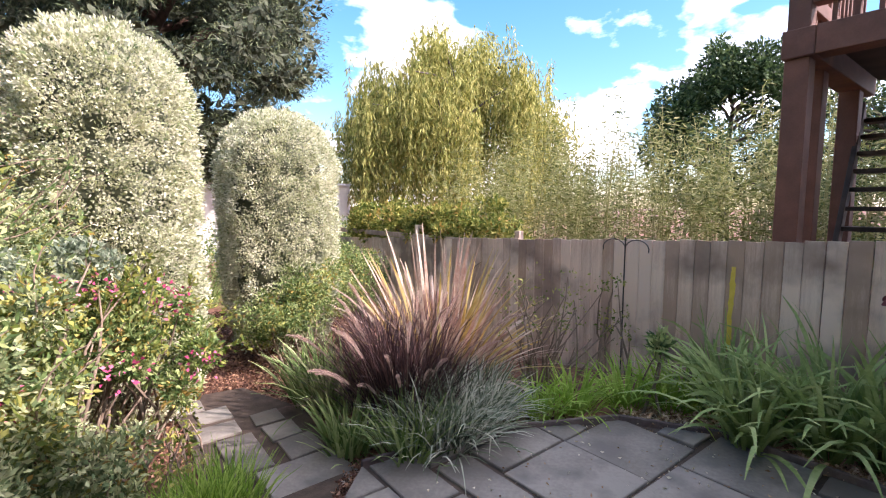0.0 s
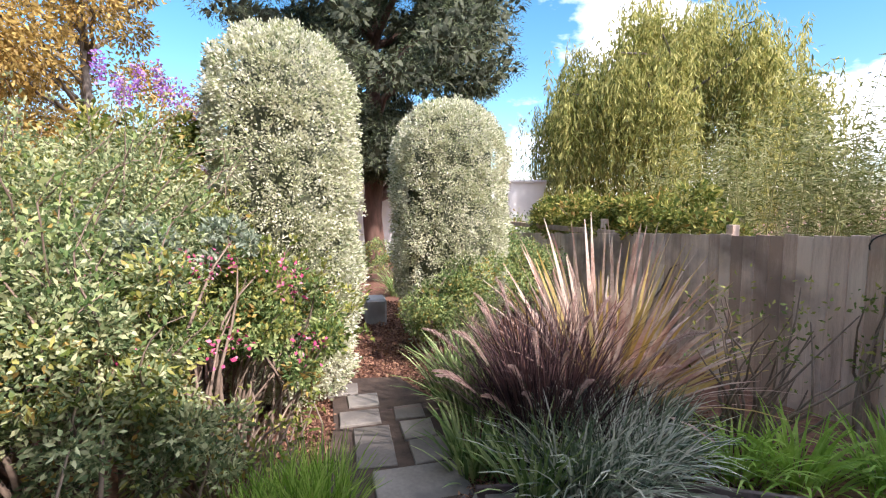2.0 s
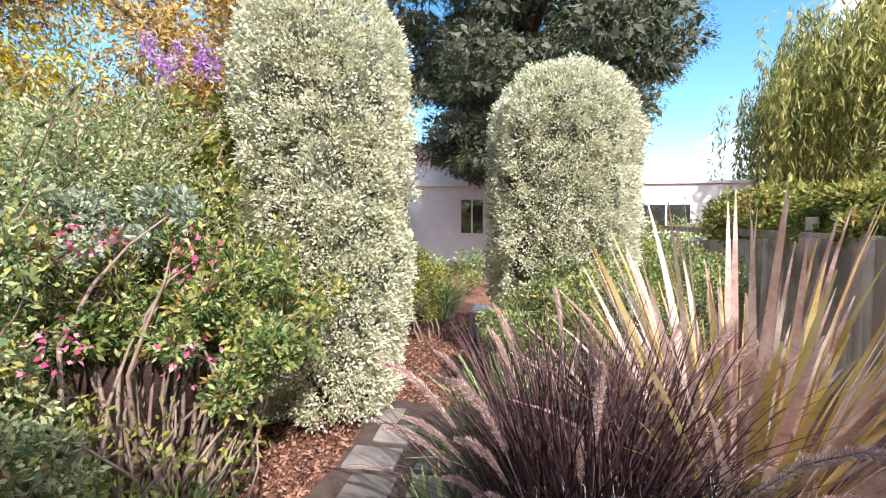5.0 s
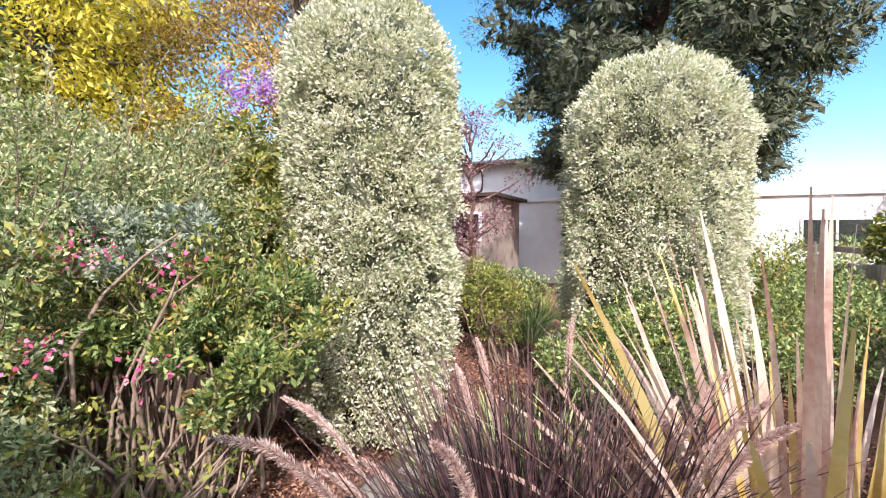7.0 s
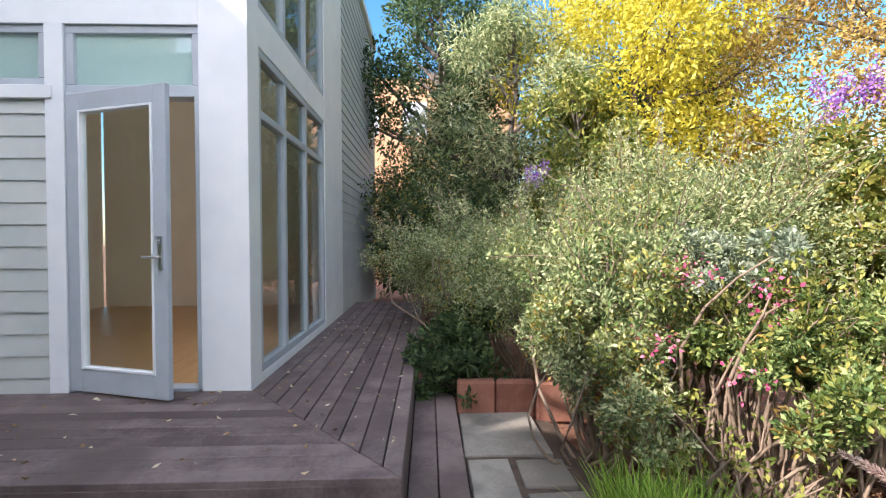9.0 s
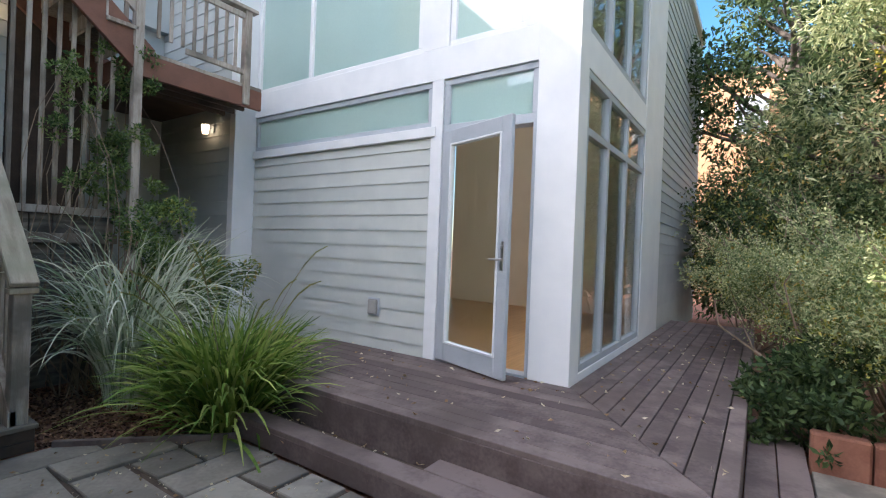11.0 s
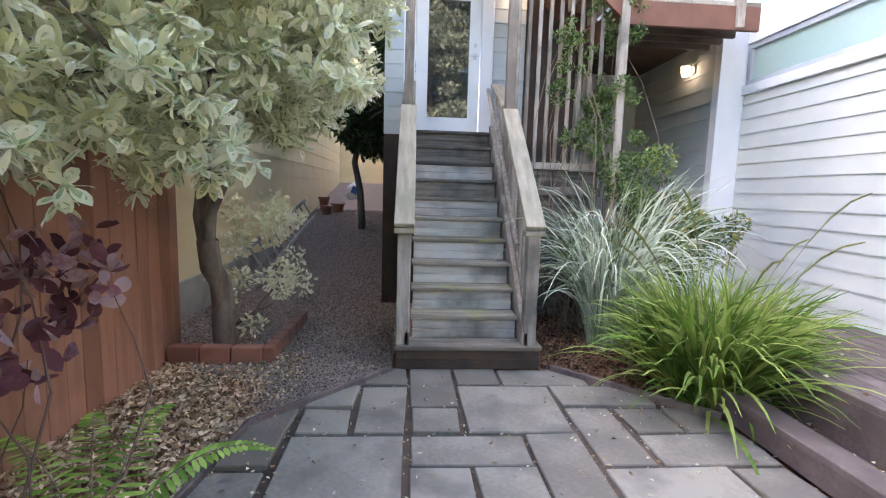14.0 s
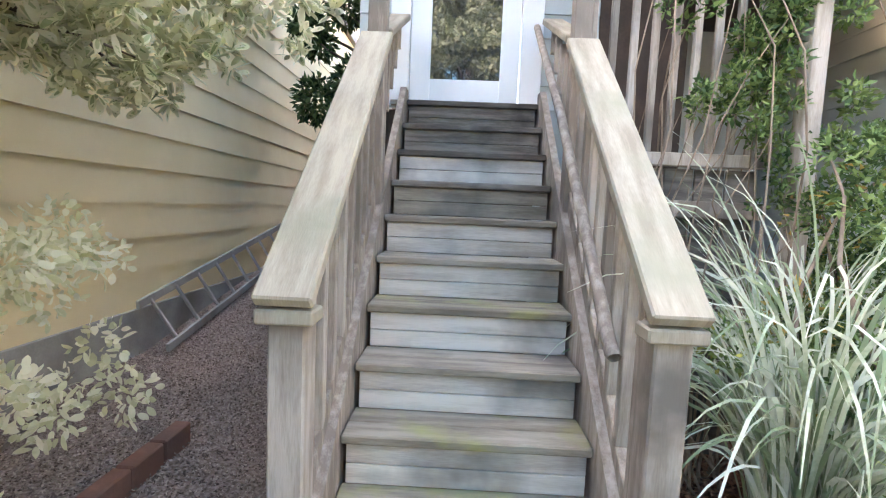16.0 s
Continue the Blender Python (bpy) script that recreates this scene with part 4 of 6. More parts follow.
def wall_lamp(at, turn):
    """A small lit wall lantern with a bracket."""
    ob = empty("wall_lamp", "small lit wall lamp with a warm glass shade", "wall lamp", "wall lamps", at=at)
    ob.rotation_euler = (0, 0, radians(turn))
    ob.scale = (0.72, 0.72, 0.72)
    part("backplate", box(-0.06, 0.06, -0.005, 0.02, -0.07, 0.07, 0.006), M_ALU, ob)
    part("arm", box(-0.012, 0.012, -0.09, -0.005, 0.0, 0.02, 0.003), M_ALU, ob)
    bm = bmesh.new()
    bmesh.ops.create_cone(bm, cap_ends=True, segments=14, radius1=0.05, radius2=0.075, depth=0.16)
    bmesh.ops.translate(bm, vec=(0, -0.13, -0.03), verts=bm.verts)
    part("shade", bm, M_LAMP, ob, "glowing frosted glass shade")
    bm = bmesh.new()
    bmesh.ops.create_cone(bm, cap_ends=True, segments=14, radius1=0.08, radius2=0.05, depth=0.03)
    bmesh.ops.translate(bm, vec=(0, -0.13, 0.066), verts=bm.verts)
    part("cap", bm, M_ALU, ob)
    return ob


wall_lamp((0.315, -4.56, 2.98), 90)
wall_lamp((2.62, -4.38, 3.62), 180)

# ---- passage: neighbour's yellow house, ladder ----
lap_siding("wall_yellow_house", "yellow painted lap siding of the neighbouring house", M_YELLOW, 6.10, -14.0, -2.70, 0.40, 5.2, 0.30, "x", -1)
structure("wall_yellow_base", "grey concrete base of the yellow house", box(6.08, 6.26, -14.0, -2.70, -0.3, 0.40, 0.006), M_CONCRETE)
lap_siding("wall_yellow_end", "yellow painted lap siding at the end of the passage", M_YELLOW, -14.2, 3.0, 9.0, 0.0, 6.0, 0.3, "y")
# roof height set so that its shadow reaches across the patio
structure("roof_yellow_house", "plain grey roof slab of the yellow house", box(6.0, 12.0, -14.0, -2.6, 5.2, 5.35, 0), M_CONCRETE, "roof")
# unseen block, added to shade the deck, patio and low planting
structure("wall_yellow_upper", "unseen block added above the yellow house to cast shade", box(6.12, 12.0, -14.0, -6.4, 5.35, 9.35, 0), M_YELLOW)


def passage_z(y):
    """Height of the gravel: level by the stairs, rising towards the far end."""
    return 0.18 * max(0.0, -5.0 - y) - 0.004


def make_ladder():
    ob = empty("ladder", "grey aluminium ladder lying on its side against the wall", "ladder")
    a0, a1 = (5.84, -4.95, 0.06), (5.88, -9.0, 0.78)
    b0, b1 = (6.03, -4.85, 0.45), (6.05, -8.9, 1.13)
    part("side_rail", beam(a0, a1, 0.03, 0.075, 0.004), M_CONCRETE, ob)
    part("side_rail", beam(b0, b1, 0.03, 0.075, 0.004), M_CONCRETE, ob)
    for i in range(11):
        f = 0.04 + i * 0.092
        p = Vector(a0).lerp(Vector(a1), f)
        q = Vector(b0).lerp(Vector(b1), f)
        part("rung", beam(p, q, 0.03, 0.03, 0.006, (0, 1, 0)), M_CONCRETE, ob)


make_ladder()


def flower_pot(x, y, r, h):
    ob = empty("flower_pot", "small terracotta pot standing in the passage", "flower pot", "pots in the passage", at=(x, y, passage_z(y)))
    bm = bmesh.new()
    bmesh.ops.create_cone(bm, cap_ends=True, segments=18, radius1=r * 0.72, radius2=r, depth=h)
    bmesh.ops.translate(bm, vec=(0, 0, h / 2), verts=bm.verts)
    part("pot_body", bm, M_BRICK, ob)
    bm = bmesh.new()
    bmesh.ops.create_cone(bm, cap_ends=True, segments=18, radius1=r * 1.1, radius2=r * 1.12, depth=h * 0.18)
    bmesh.ops.translate(bm, vec=(0, 0, h * 0.93), verts=bm.verts)
    part("rim", bm, M_BRICK, ob)


flower_pot(5.7, -9.5, 0.12, 0.2)
flower_pot(5.5, -9.8, 0.15, 0.2)
flower_pot(5.85, -10.0, 0.12, 0.3)


def sack():
    """A slumped plastic sack leaning at the far end."""
    ob = empty("plastic_sack", "white and blue plastic sack leaning in the passage", "sack", at=(5.42, -11.3, passage_z(-11.3)))
    ob.rotation_euler = (radians(12), radians(-24), radians(20))
    bm = bmesh.new()
    bmesh.ops.create_icosphere(bm, subdivisions=3, radius=1.0)
    for v in bm.verts:
        x, y, z = v.co
        v.co = (0.17 * x * (1 + 0.12 * math.sin(7 * z)), 0.10 * y, 0.30 * (z + 0.95) * (1 - 0.15 * abs(x)))
    part("bag", bm, material("white_plastic", [(0.62, 0.64, 0.66), (0.78, 0.8, 0.82)], 0.4, 9, bump=0.4, fine=25), ob)
    part("label_panel", box(-0.08, 0.08, 0.093, 0.104, 0.16, 0.36, 0.004), material("blue_print", [(0.04, 0.09, 0.3), (0.07, 0.14, 0.4)], 0.4, 9, bump=0.1), ob, "blue printed panel")


sack()


# ---- fence ----
def fence_top(y):
    return 1.54 - 0.052 * y


def make_fence():
    rng = random.Random(3)
    fn = empty("fence", "weathered vertical board fence with a yellow streak", "fence", kind="structure")
    y = -2.64
    while y < 14.5:
        w = rng.uniform(0.135, 0.15)
        bm = box(5.66 + rng.uniform(0, 0.006), 5.685, 0, w - rng.uniform(0.003, 0.008), -0.28, fence_top(y) + rng.uniform(-0.012, 0.012), 0.003)
        ob = part("fence_board", bm, M_FENCE if y > 0.2 else M_FENCE_RED, fn)
        ob.location.y = y
        y += w
    for z in (0.25, 1.15):
        part("fence_rail", box(5.69, 5.73, -2.6, 14.4, z, z + 0.09, 0.004), M_FENCE, fn)
    for i in range(6):
        part("fence_post", box(5.73, 5.82, -2.5 + i * 2.4, -2.41 + i * 2.4, -0.4, 1.4, 0.005), M_FENCE, fn)


make_fence()


# narrow uneven yellow strip just in front of the fence boards
def yellow_streak():
    rng = np.random.default_rng(8)
    n = 26
    z = np.linspace(0.42, 1.2, n)
    w = 0.016 + 0.012 * rng.uniform(0, 1, n)
    c = 2.03 + 0.006 * rng.normal(0, 1, n).cumsum() * 0.3
    v = np.concatenate([np.stack([np.full(n, 5.656), c - w, z], 1), np.stack([np.full(n, 5.656), c + w, z], 1)])
    q = [(i, i + 1, n + i + 1, n + i) for i in range(n - 1)]
    ob = mesh_np("fence_streak", v, np.array(q), material("streak_yellow", [(0.62, 0.48, 0.05), (0.75, 0.6, 0.1)], 0.7, 9, bump=0.05))
    tagged(ob, "narrow bright yellow streak on the fence", "paint mark", kind="structure")


yellow_streak()
fr = empty("fence_return", "short red cedar board fence by the yellow house", "fence", kind="structure")
for i in range(3):
    part("fence_board", box(5.69 + i * 0.14, 5.82 + i * 0.14, -2.68, -2.655, -0.2, 1.66, 0.003), M_FENCE_RED, fr)
# ---- plants ----
def stems(base, tips, r0, r1, seed, bend=0.12, mat=None, parent=None, name="stem", sides=5):
    rng = np.random.default_rng(seed)
    paths = [limb(base if np.ndim(base) == 1 else base[i], t, r0, r1, rng, bend) for i, t in enumerate(tips)]
    for path in paths:
        v, q = tube_mesh([path], sides)
        mesh_np(name, v, q, mat or M_TWIG, parent, "", True)


def topiary(at, r, height, seed, lean=(0, 0)):
    """A clipped column with a rounded top, dense with small cream-edged leaves."""
    rng = np.random.default_rng(seed)
    th = empty("topiary", "tall clipped columnar shrub with cream variegated leaves", "topiary", "topiary pair", at=(at[0], at[1], 0))
    n, m = 96000, 2600
    g = float(ground_z(at[0], at[1])) + 0.12
    body = height - r * 0.95 - g
    ang0 = rng.uniform(0, 2 * np.pi, m)
    wall = rng.uniform(0, 1, m) < body / (body + r * 0.95)
    h0 = g + rng.uniform(0, 1, m) * body
    el0 = np.arcsin(rng.uniform(0, 1, m))
    lump = np.array([noise.noise((math.cos(a) * 2.2 + seed, math.sin(a) * 2.2, b * 2.4)) * 0.09 for a, b in zip(ang0, h0)]) * r + rng.normal(0, 0.028, m)
    pick = rng.integers(0, m, n)
    cut, ang, el = wall[pick], ang0[pick], el0[pick]
    flat = np.where(cut, 1, np.cos(el))
    out = np.stack([np.cos(ang) * flat, np.sin(ang) * flat, np.where(cut, 0.12, np.sin(el) + 0.1)], axis=1)
    z = np.where(cut, h0[pick], g + body + r * 0.95 * np.sin(el))
    taper = np.where(z < g + 0.9, 0.70 + 0.30 * np.sqrt(np.clip((z - g) / 0.9, 0, 1)), 1.0)
    rad = r * taper + lump[pick]
    f = (z - g) / height
    base = np.stack([np.cos(ang) * rad * flat + lean[0] * f, np.sin(ang) * rad * flat + lean[1] * f, z + np.where(cut, 0, lump[pick] * np.sin(el))], axis=1)
    off = rng.normal(0, 0.034, (n, 3))
    depth = (off * out).sum(axis=1, keepdims=True)
    p = base + off - out * np.maximum(depth, 0) * 0.45
    v, q = leaf_mesh(p, unit(off) * 0.6 + out, 0.034, 0.018, rng, 0.5)
    mesh_np("foliage", v, q, L_VARIEG, th)
    sel = rng.choice(n, 5000)
    v, q = leaf_mesh(p[sel] + out[sel] * 0.01, out[sel], 0.05, 0.02, rng, 0.6)
    mesh_np("young_foliage", v, q, L_GREYGREEN, th)
    # dark filler body: the shade between the leaves is put into its colour
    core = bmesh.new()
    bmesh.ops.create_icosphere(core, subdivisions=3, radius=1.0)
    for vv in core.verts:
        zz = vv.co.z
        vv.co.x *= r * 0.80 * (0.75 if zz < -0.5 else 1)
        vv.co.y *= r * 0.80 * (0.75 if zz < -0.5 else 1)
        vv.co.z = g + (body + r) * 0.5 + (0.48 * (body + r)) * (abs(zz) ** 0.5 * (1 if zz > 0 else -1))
    part("shade_core", core, M_DARKLEAF, th)
    stems((0, 0, g - 0.35), [(0.1, 0.1, g + 0.7), (-0.12, 0.05, g + 0.7)], 0.05, 0.03, seed, parent=th, name="trunk", mat=M_BARK)
    return th


# dark colour standing in for shade deep inside the crowns
M_DARKLEAF = material("painted_shade_foliage", [(0.06, 0.07, 0.04), (0.13, 0.14, 0.09)], 1.0, 12, bump=0.6, fine=50)
topiary((1.24, 5.26), 0.615, 3.18, 1)
topiary((3.22, 6.86), 0.73, 2.97, 2)


def bush(name, label, category, at, blobs, leaf, count, size, seed, stem_count=10, twig=None, shell=0.4, spread=0.9, shoots=None, up=0.3, stem_r=0.018):
    """A shrub: crooked stems from the ground and clumps of leaves round their ends. blobs: (x, y, z, r) beside at."""
    rng = np.random.default_rng(seed)
    th = empty(name, label, category, at=(at[0], at[1], 0))
    g = float(ground_z(at[0], at[1]))
    blobs = np.asarray(blobs, float)
    sub_c, sub_r = [], []
    for b in blobs:
        m = max(6, int(26 * b[3] ** 2 * 4))
        d = unit(rng.normal(0, 1, (m, 3)))
        c = b[:3] + d * b[3] * rng.uniform(0.45, 0.95, (m, 1)) * np.array([1, 1, 0.85])
        sub_c.append(c)
        sub_r.append(b[3] * rng.uniform(0.16, 0.34, m))
    sub_c, sub_r = np.concatenate(sub_c), np.concatenate(sub_r)
    sub_c[:, 2] = np.maximum(sub_c[:, 2], g + 0.08)
    p, d = clumps(sub_c, sub_r, count, rng, shell)
    p[:, 2] = np.maximum(p[:, 2], g + 0.03)
    d[:, 2] += up
    v, q = round_leaf_mesh(p, d, size, size * 0.72, rng, spread) if leaf == L_PURPLE else leaf_mesh(p, d, size, size * 0.42, rng, spread)
    mesh_np("foliage", v, q, leaf, th)
    if count > 6000:
        for mat2, share in ((L_LIME, 0.10), (L_ORANGE, 0.035)):
            k = rng.choice(len(sub_c), max(4, len(sub_c) // 4), replace=False)
            p, d = clumps(sub_c[k], sub_r[k] * 1.08, int(count * share), rng, 0.6)
            p[:, 2] = np.maximum(p[:, 2], g + 0.03)
            v, q = leaf_mesh(p, d, size * 1.15, size * 0.5, rng, spread)
            mesh_np("accent_foliage", v, q, mat2, th)
    if shoots:
        mat, m, ln = shoots
        top = np.argsort(-sub_c[:, 2] + rng.uniform(0, 0.5, len(sub_c)))[:m]
        paths, lp, ldir = [], [], []
        for i in top:
            a = sub_c[i]
            w = unit((a - np.array([0, 0, g + 0.2]))[None])[0] + rng.normal(0, 0.35, 3)
            b = a + w / np.linalg.norm(w) * ln * rng.uniform(0.6, 1.3)
            path = limb(a, b, 0.006, 0.002, rng, 0.1, 5)
            paths.append(path)
            for pt, r in path[1:]:
                for _ in range(7):
                    lp.append(pt + rng.normal(0, 0.02, 3))
                    ldir.append(w * 0.6 + rng.normal(0, 0.5, 3))
        for path in paths:
            v, q = tube_mesh([path], 4)
            mesh_np("shoot", v, q, M_TWIG, th)
        v, q = leaf_mesh(np.array(lp), np.array(ldir), size * 1.1, size * 0.45, rng, 0.5)
        mesh_np("shoot_foliage", v, q, mat, th)
    if stem_count:
        pick = rng.choice(len(sub_c), min(stem_count, len(sub_c)), replace=False)
        base = [(rng.normal(0, 0.1), rng.normal(0, 0.1), g - 0.1) for _ in pick]
        stems(np.array(base), [sub_c[i] for i in pick], stem_r, stem_r * 0.25, seed + 1, 0.12, twig or M_TWIG, th)
    return th


def blooms(parent, pts, mat, count, size, seed, r=0.09, label="", name="blossom"):
    rng = np.random.default_rng(seed)
    p, d = clumps(pts, np.full(len(pts), r), count, rng, 0.3)
    v, q = leaf_mesh(p, d, size, size * 0.7, rng, 0.8)
    mesh_np(name, v, q, mat, parent, label)


def tuft(name, label, category, at, leaf, count, length, width, seed, spread=0.5, droop=0.9, radius=0.15, segs=5, tilt=0.25, lean=(0, 0), push=0.8, split=False):
    """A clump of strap leaves from one crown."""
    rng = np.random.default_rng(seed)
    g = float(ground_z(at[0], at[1])) if len(at) == 2 else at[2]
    th = empty(name, label, category, at=(at[0], at[1], g))
    ang = rng.uniform(0, 2 * np.pi, count)
    rad = radius * np.sqrt(rng.uniform(0, 1, count))
    bases = np.stack([np.cos(ang) * rad, np.sin(ang) * rad, np.full(count, -0.03)], axis=1)
    t = np.abs(rng.normal(tilt, spread, count)).clip(0, 1.35)
    ang2 = ang + rng.normal(0, 0.5, count)
    d = np.stack([np.cos(ang2) * np.sin(t) + lean[0], np.sin(ang2) * np.sin(t) + lean[1], np.cos(t)], axis=1)
    v, q = blade_mesh(bases, d, length, width, rng, droop, segs, 1.0, 0.3, push)
    if split:
        m = (segs + 1) * 2
        one = np.array([(2 * k, 2 * k + 1, 2 * k + 3, 2 * k + 2) for k in range(segs)])
        for i in range(count):
            mesh_np("blade", v[i * m:(i + 1) * m], one, leaf, th)
    else:
        mesh_np("foliage", v, q, leaf, th, "", False)
    return th, rng


def plumes(parent, starts, ends, mat, seed, ln=0.2, rad=0.022):
    """Soft bottlebrush seed heads on thin stalks."""
    rng = np.random.default_rng(seed)
    paths, P, D, W = [], [], [], []
    for a, b in zip(starts, ends):
        a, b = np.array(a, float), np.array(b, float)
        path = []
        for k in range(9):
            f = k / 8
            path.append((a + (b - a) * f + np.array([0, 0, 1]) * 0.28 * np.linalg.norm(b - a) * math.sin(math.pi * f * 0.9) * f, 0.003 - 0.0015 * f))
        paths.append(path)
        end = [p for p, r in path]
        for k in range(1500):
            f = rng.uniform(0.6, 1.0)
            x = f * 8
            i = min(int(x), 7)
            c = end[i] + (end[i + 1] - end[i]) * (x - i)
            ax = unit((end[i + 1] - end[i])[None])[0]
            w = rng.normal(0, 1, 3)
            w -= ax * (w @ ax)
            w /= np.linalg.norm(w)
            P.append(c + w * 0.002)
            D.append(w + ax * 1.1)
            W.append(rad * (0.35 + 1.1 * math.sin(math.pi * (f - 0.58) / 0.44)))
    v, q = tube_mesh(paths, 4)
    mesh_np("stalk", v, q, M_TWIG, parent)
    v, q = leaf_mesh(np.array(P), np.array(D), np.array(W), 0.0024, rng, 0.2)
    mesh_np("plume", v, q, mat, parent, "pink-tan feathery seed heads")


# garden bed in front of the fence
def make_flax(at, seed, count=105):
    """Stiff sword leaves in a fan, each one a part."""
    rng = np.random.default_rng(seed)
    th = empty("flax", "large bronze and pink striped flax with sword leaves", "flax plant", at=(at[0], at[1], float(ground_z(*at))))
    for i in range(count):
        a = i * 2.39996 + rng.normal(0, 0.2)
        t = 0.08 + 0.86 * (i / count) ** 0.9 + rng.normal(0, 0.08)
        if math.cos(a) < -0.2 and t > 0.62:
            continue
        d = np.array([[math.cos(a) * math.sin(t), math.sin(a) * math.sin(t), math.cos(t)]])
        b = np.array([[math.cos(a) * 0.14, math.sin(a) * 0.14, -0.02]])
        ln = rng.uniform(1.3, 1.85) * (1 - 0.2 * i / count)
        v, q = blade_mesh(b, d, ln, rng.uniform(0.034, 0.062), rng, 0.15 + 0.40 * (i / count), 7, 1.0, 0.05)
        mesh_np("blade", v, q, L_FLAX if rng.uniform() < 0.42 else L_FLAXPINK, th)


make_flax((3.82, 4.02), 11, 240)
fg, rg = tuft("fountain_grass", "purple fountain grass with drooping tan plumes", "ornamental grass", (3.06, 3.50), L_FOUNTAIN, 1050, 1.04, 0.009, 13, 0.17, 0.5, 0.22, 5, 0.15)
tuft("fountain_grass", "purple fountain grass with drooping tan plumes", "ornamental grass", (3.04, 3.85), L_FOUNTAIN, 450, 0.95, 0.008, 14, 0.28, 0.8, 0.2, 5, 0.2)
tuft("fountain_grass", "purple fountain grass in front of the flax", "ornamental grass", (3.34, 3.40), L_FOUNTAIN, 480, 0.66, 0.008, 16, 0.24, 0.7, 0.22, 5, 0.15)
pe = []
for i in range(30):
    a = rg.uniform(0, 2 * np.pi)
    r = rg.uniform(0.45, 1.05)
    pe.append((math.cos(a) * r, math.sin(a) * r, rg.uniform(0.55, 1.15)))
plumes(fg, [(x * 0.15, y * 0.15, 0.1) for x, y, z in pe], pe, L_PLUME, 15, 0.2, 0.015)
for k, (x, y, s) in enumerate(((3.05, 3.0, 0.9), (3.36, 3.04, 0.9), (3.6, 3.2, 0.85))):
    tuft("striped_grass", "low grey-green grass clump with white-edged blades", "ornamental grass", (x, y), L_STRIPE, 520, 0.62 * s, 0.015, 20 + k, 0.35, 0.9, 0.2, 5, 0.25)
for k, (x, y, s) in enumerate(((2.80, 4.30, 0.85), (2.72, 4.65, 0.7), (2.74, 3.0, 0.55), (2.55, 3.5, 0.5))):
    tuft("strap_plant", "dark green strap-leaved clump beside the path", "strap plant", (x, y), L_IRIS, 150, 0.85 * s, 0.026, 30 + k, 0.3, 0.5, 0.14, 5, 0.15)
for k, (x, y, s) in enumerate(((1.56, 3.05, 1), (1.38, 2.98, 0.95), (1.2, 2.9, 0.8))):
    tuft("grass_clump", "bright green grass clump at the edge of the paving", "grass clump", (x, y), L_FRESH, 300, 0.42 * s, 0.011, 40 + k, 0.25, 0.4, 0.13, 4, 0.12)
for k, (x, y, s) in enumerate(((4.85, 1.55, 1), (5.1, 1.15, 1.1), (5.15, 0.8, 1), (5.2, 1.9, 0.9), (5.0, 2.2, 0.55), (4.75, 2.5, 0.5), (4.35, 2.75, 0.5), (4.05, 2.9, 0.45))):
    tuft("iris_clump", "clump of broad arching green strap leaves by the fence", "strap plant", (x, y), L_IRIS if s > 0.6 else L_FRESH, 125, 0.86 * s, 0.036 * s + 0.004, 50 + k, 0.35, 1.1, 0.16, 7, 0.25, split=True)

# bare twiggy shrub and iron hook against the fence
bush("bare_shrub", "half-bare thin twiggy shrub with a few yellow leaves", "shrub", (4.55, 3.35), [(0, 0, 0.75, 0.55), (0.35, -0.3, 0.6, 0.4)], L_LIME, 260, 0.045, 61, 26)
hook = empty("garden_hook", "thin black iron double shepherd's hook", "garden hook", at=(5.5, 3.0, 0))
hp = [[((0, 0, -0.2), 0.008), ((0, 0, 0.6), 0.008), ((0, 0, 1.42), 0.008)]]
for sgn in (-1, 1):
    hp.append([((0, 0, 1.3), 0.006)] + [((0, sgn * (0.13 - 0.13 * math.cos(a)), 1.3 + 0.1 * math.sin(a)), 0.006) for a in np.linspace(0.3, 3.4, 9)])
hv, hq = tube_mesh(hp, 6)
mesh_np("rod", hv, hq, M_IRON, hook, "", True)
bush("spurge", "small shrub with a rosette of leaves on a bare stem", "shrub", (4.72, 2.28), [(0.02, 0, 0.62, 0.13)], L_GREEN, 160, 0.1, 62, 3)
bush("climber", "thin climbing rose with sparse yellowing leaves", "climber", (5.4, 3.0), [(0, 0, 0.5, 0.25), (0, 0.1, 0.9, 0.22)], L_LIME, 160, 0.05, 63, 8)

# shrub mass west of the path
bush("arching_shrub", "large airy shrub with arching grey-green branches", "shrub", (-0.35, 4.1), [(0, 0, 1.4, 0.95), (-0.9, -0.2, 1.35, 0.8), (0.65, 0.1, 1.5, 0.75), (-0.2, -0.5, 1.75, 0.6), (-1.4, -0.4, 1.0, 0.7), (0.3, -0.6, 1.0, 0.6), (0.8, -0.55, 1.25, 0.5)], L_GREYGREEN, 70000, 0.035, 70, 40, shoots=(L_GREYGREEN, 120, 0.5))
bush("flowering_shrub", "rounded green shrub with pink flowers", "shrub", (0.95, 3.95), [(0, 0, 0.9, 0.42), (0.4, -0.25, 0.75, 0.34), (-0.4, -0.3, 0.9, 0.38), (0.1, 0.35, 0.95, 0.4), (0.2, -0.1, 1.1, 0.26), (-0.2, 0.1, 1.15, 0.25), (0.55, 0.1, 0.85, 0.28)], L_GREEN, 20000, 0.045, 71, 44, shoots=(L_LIME, 110, 0.3))
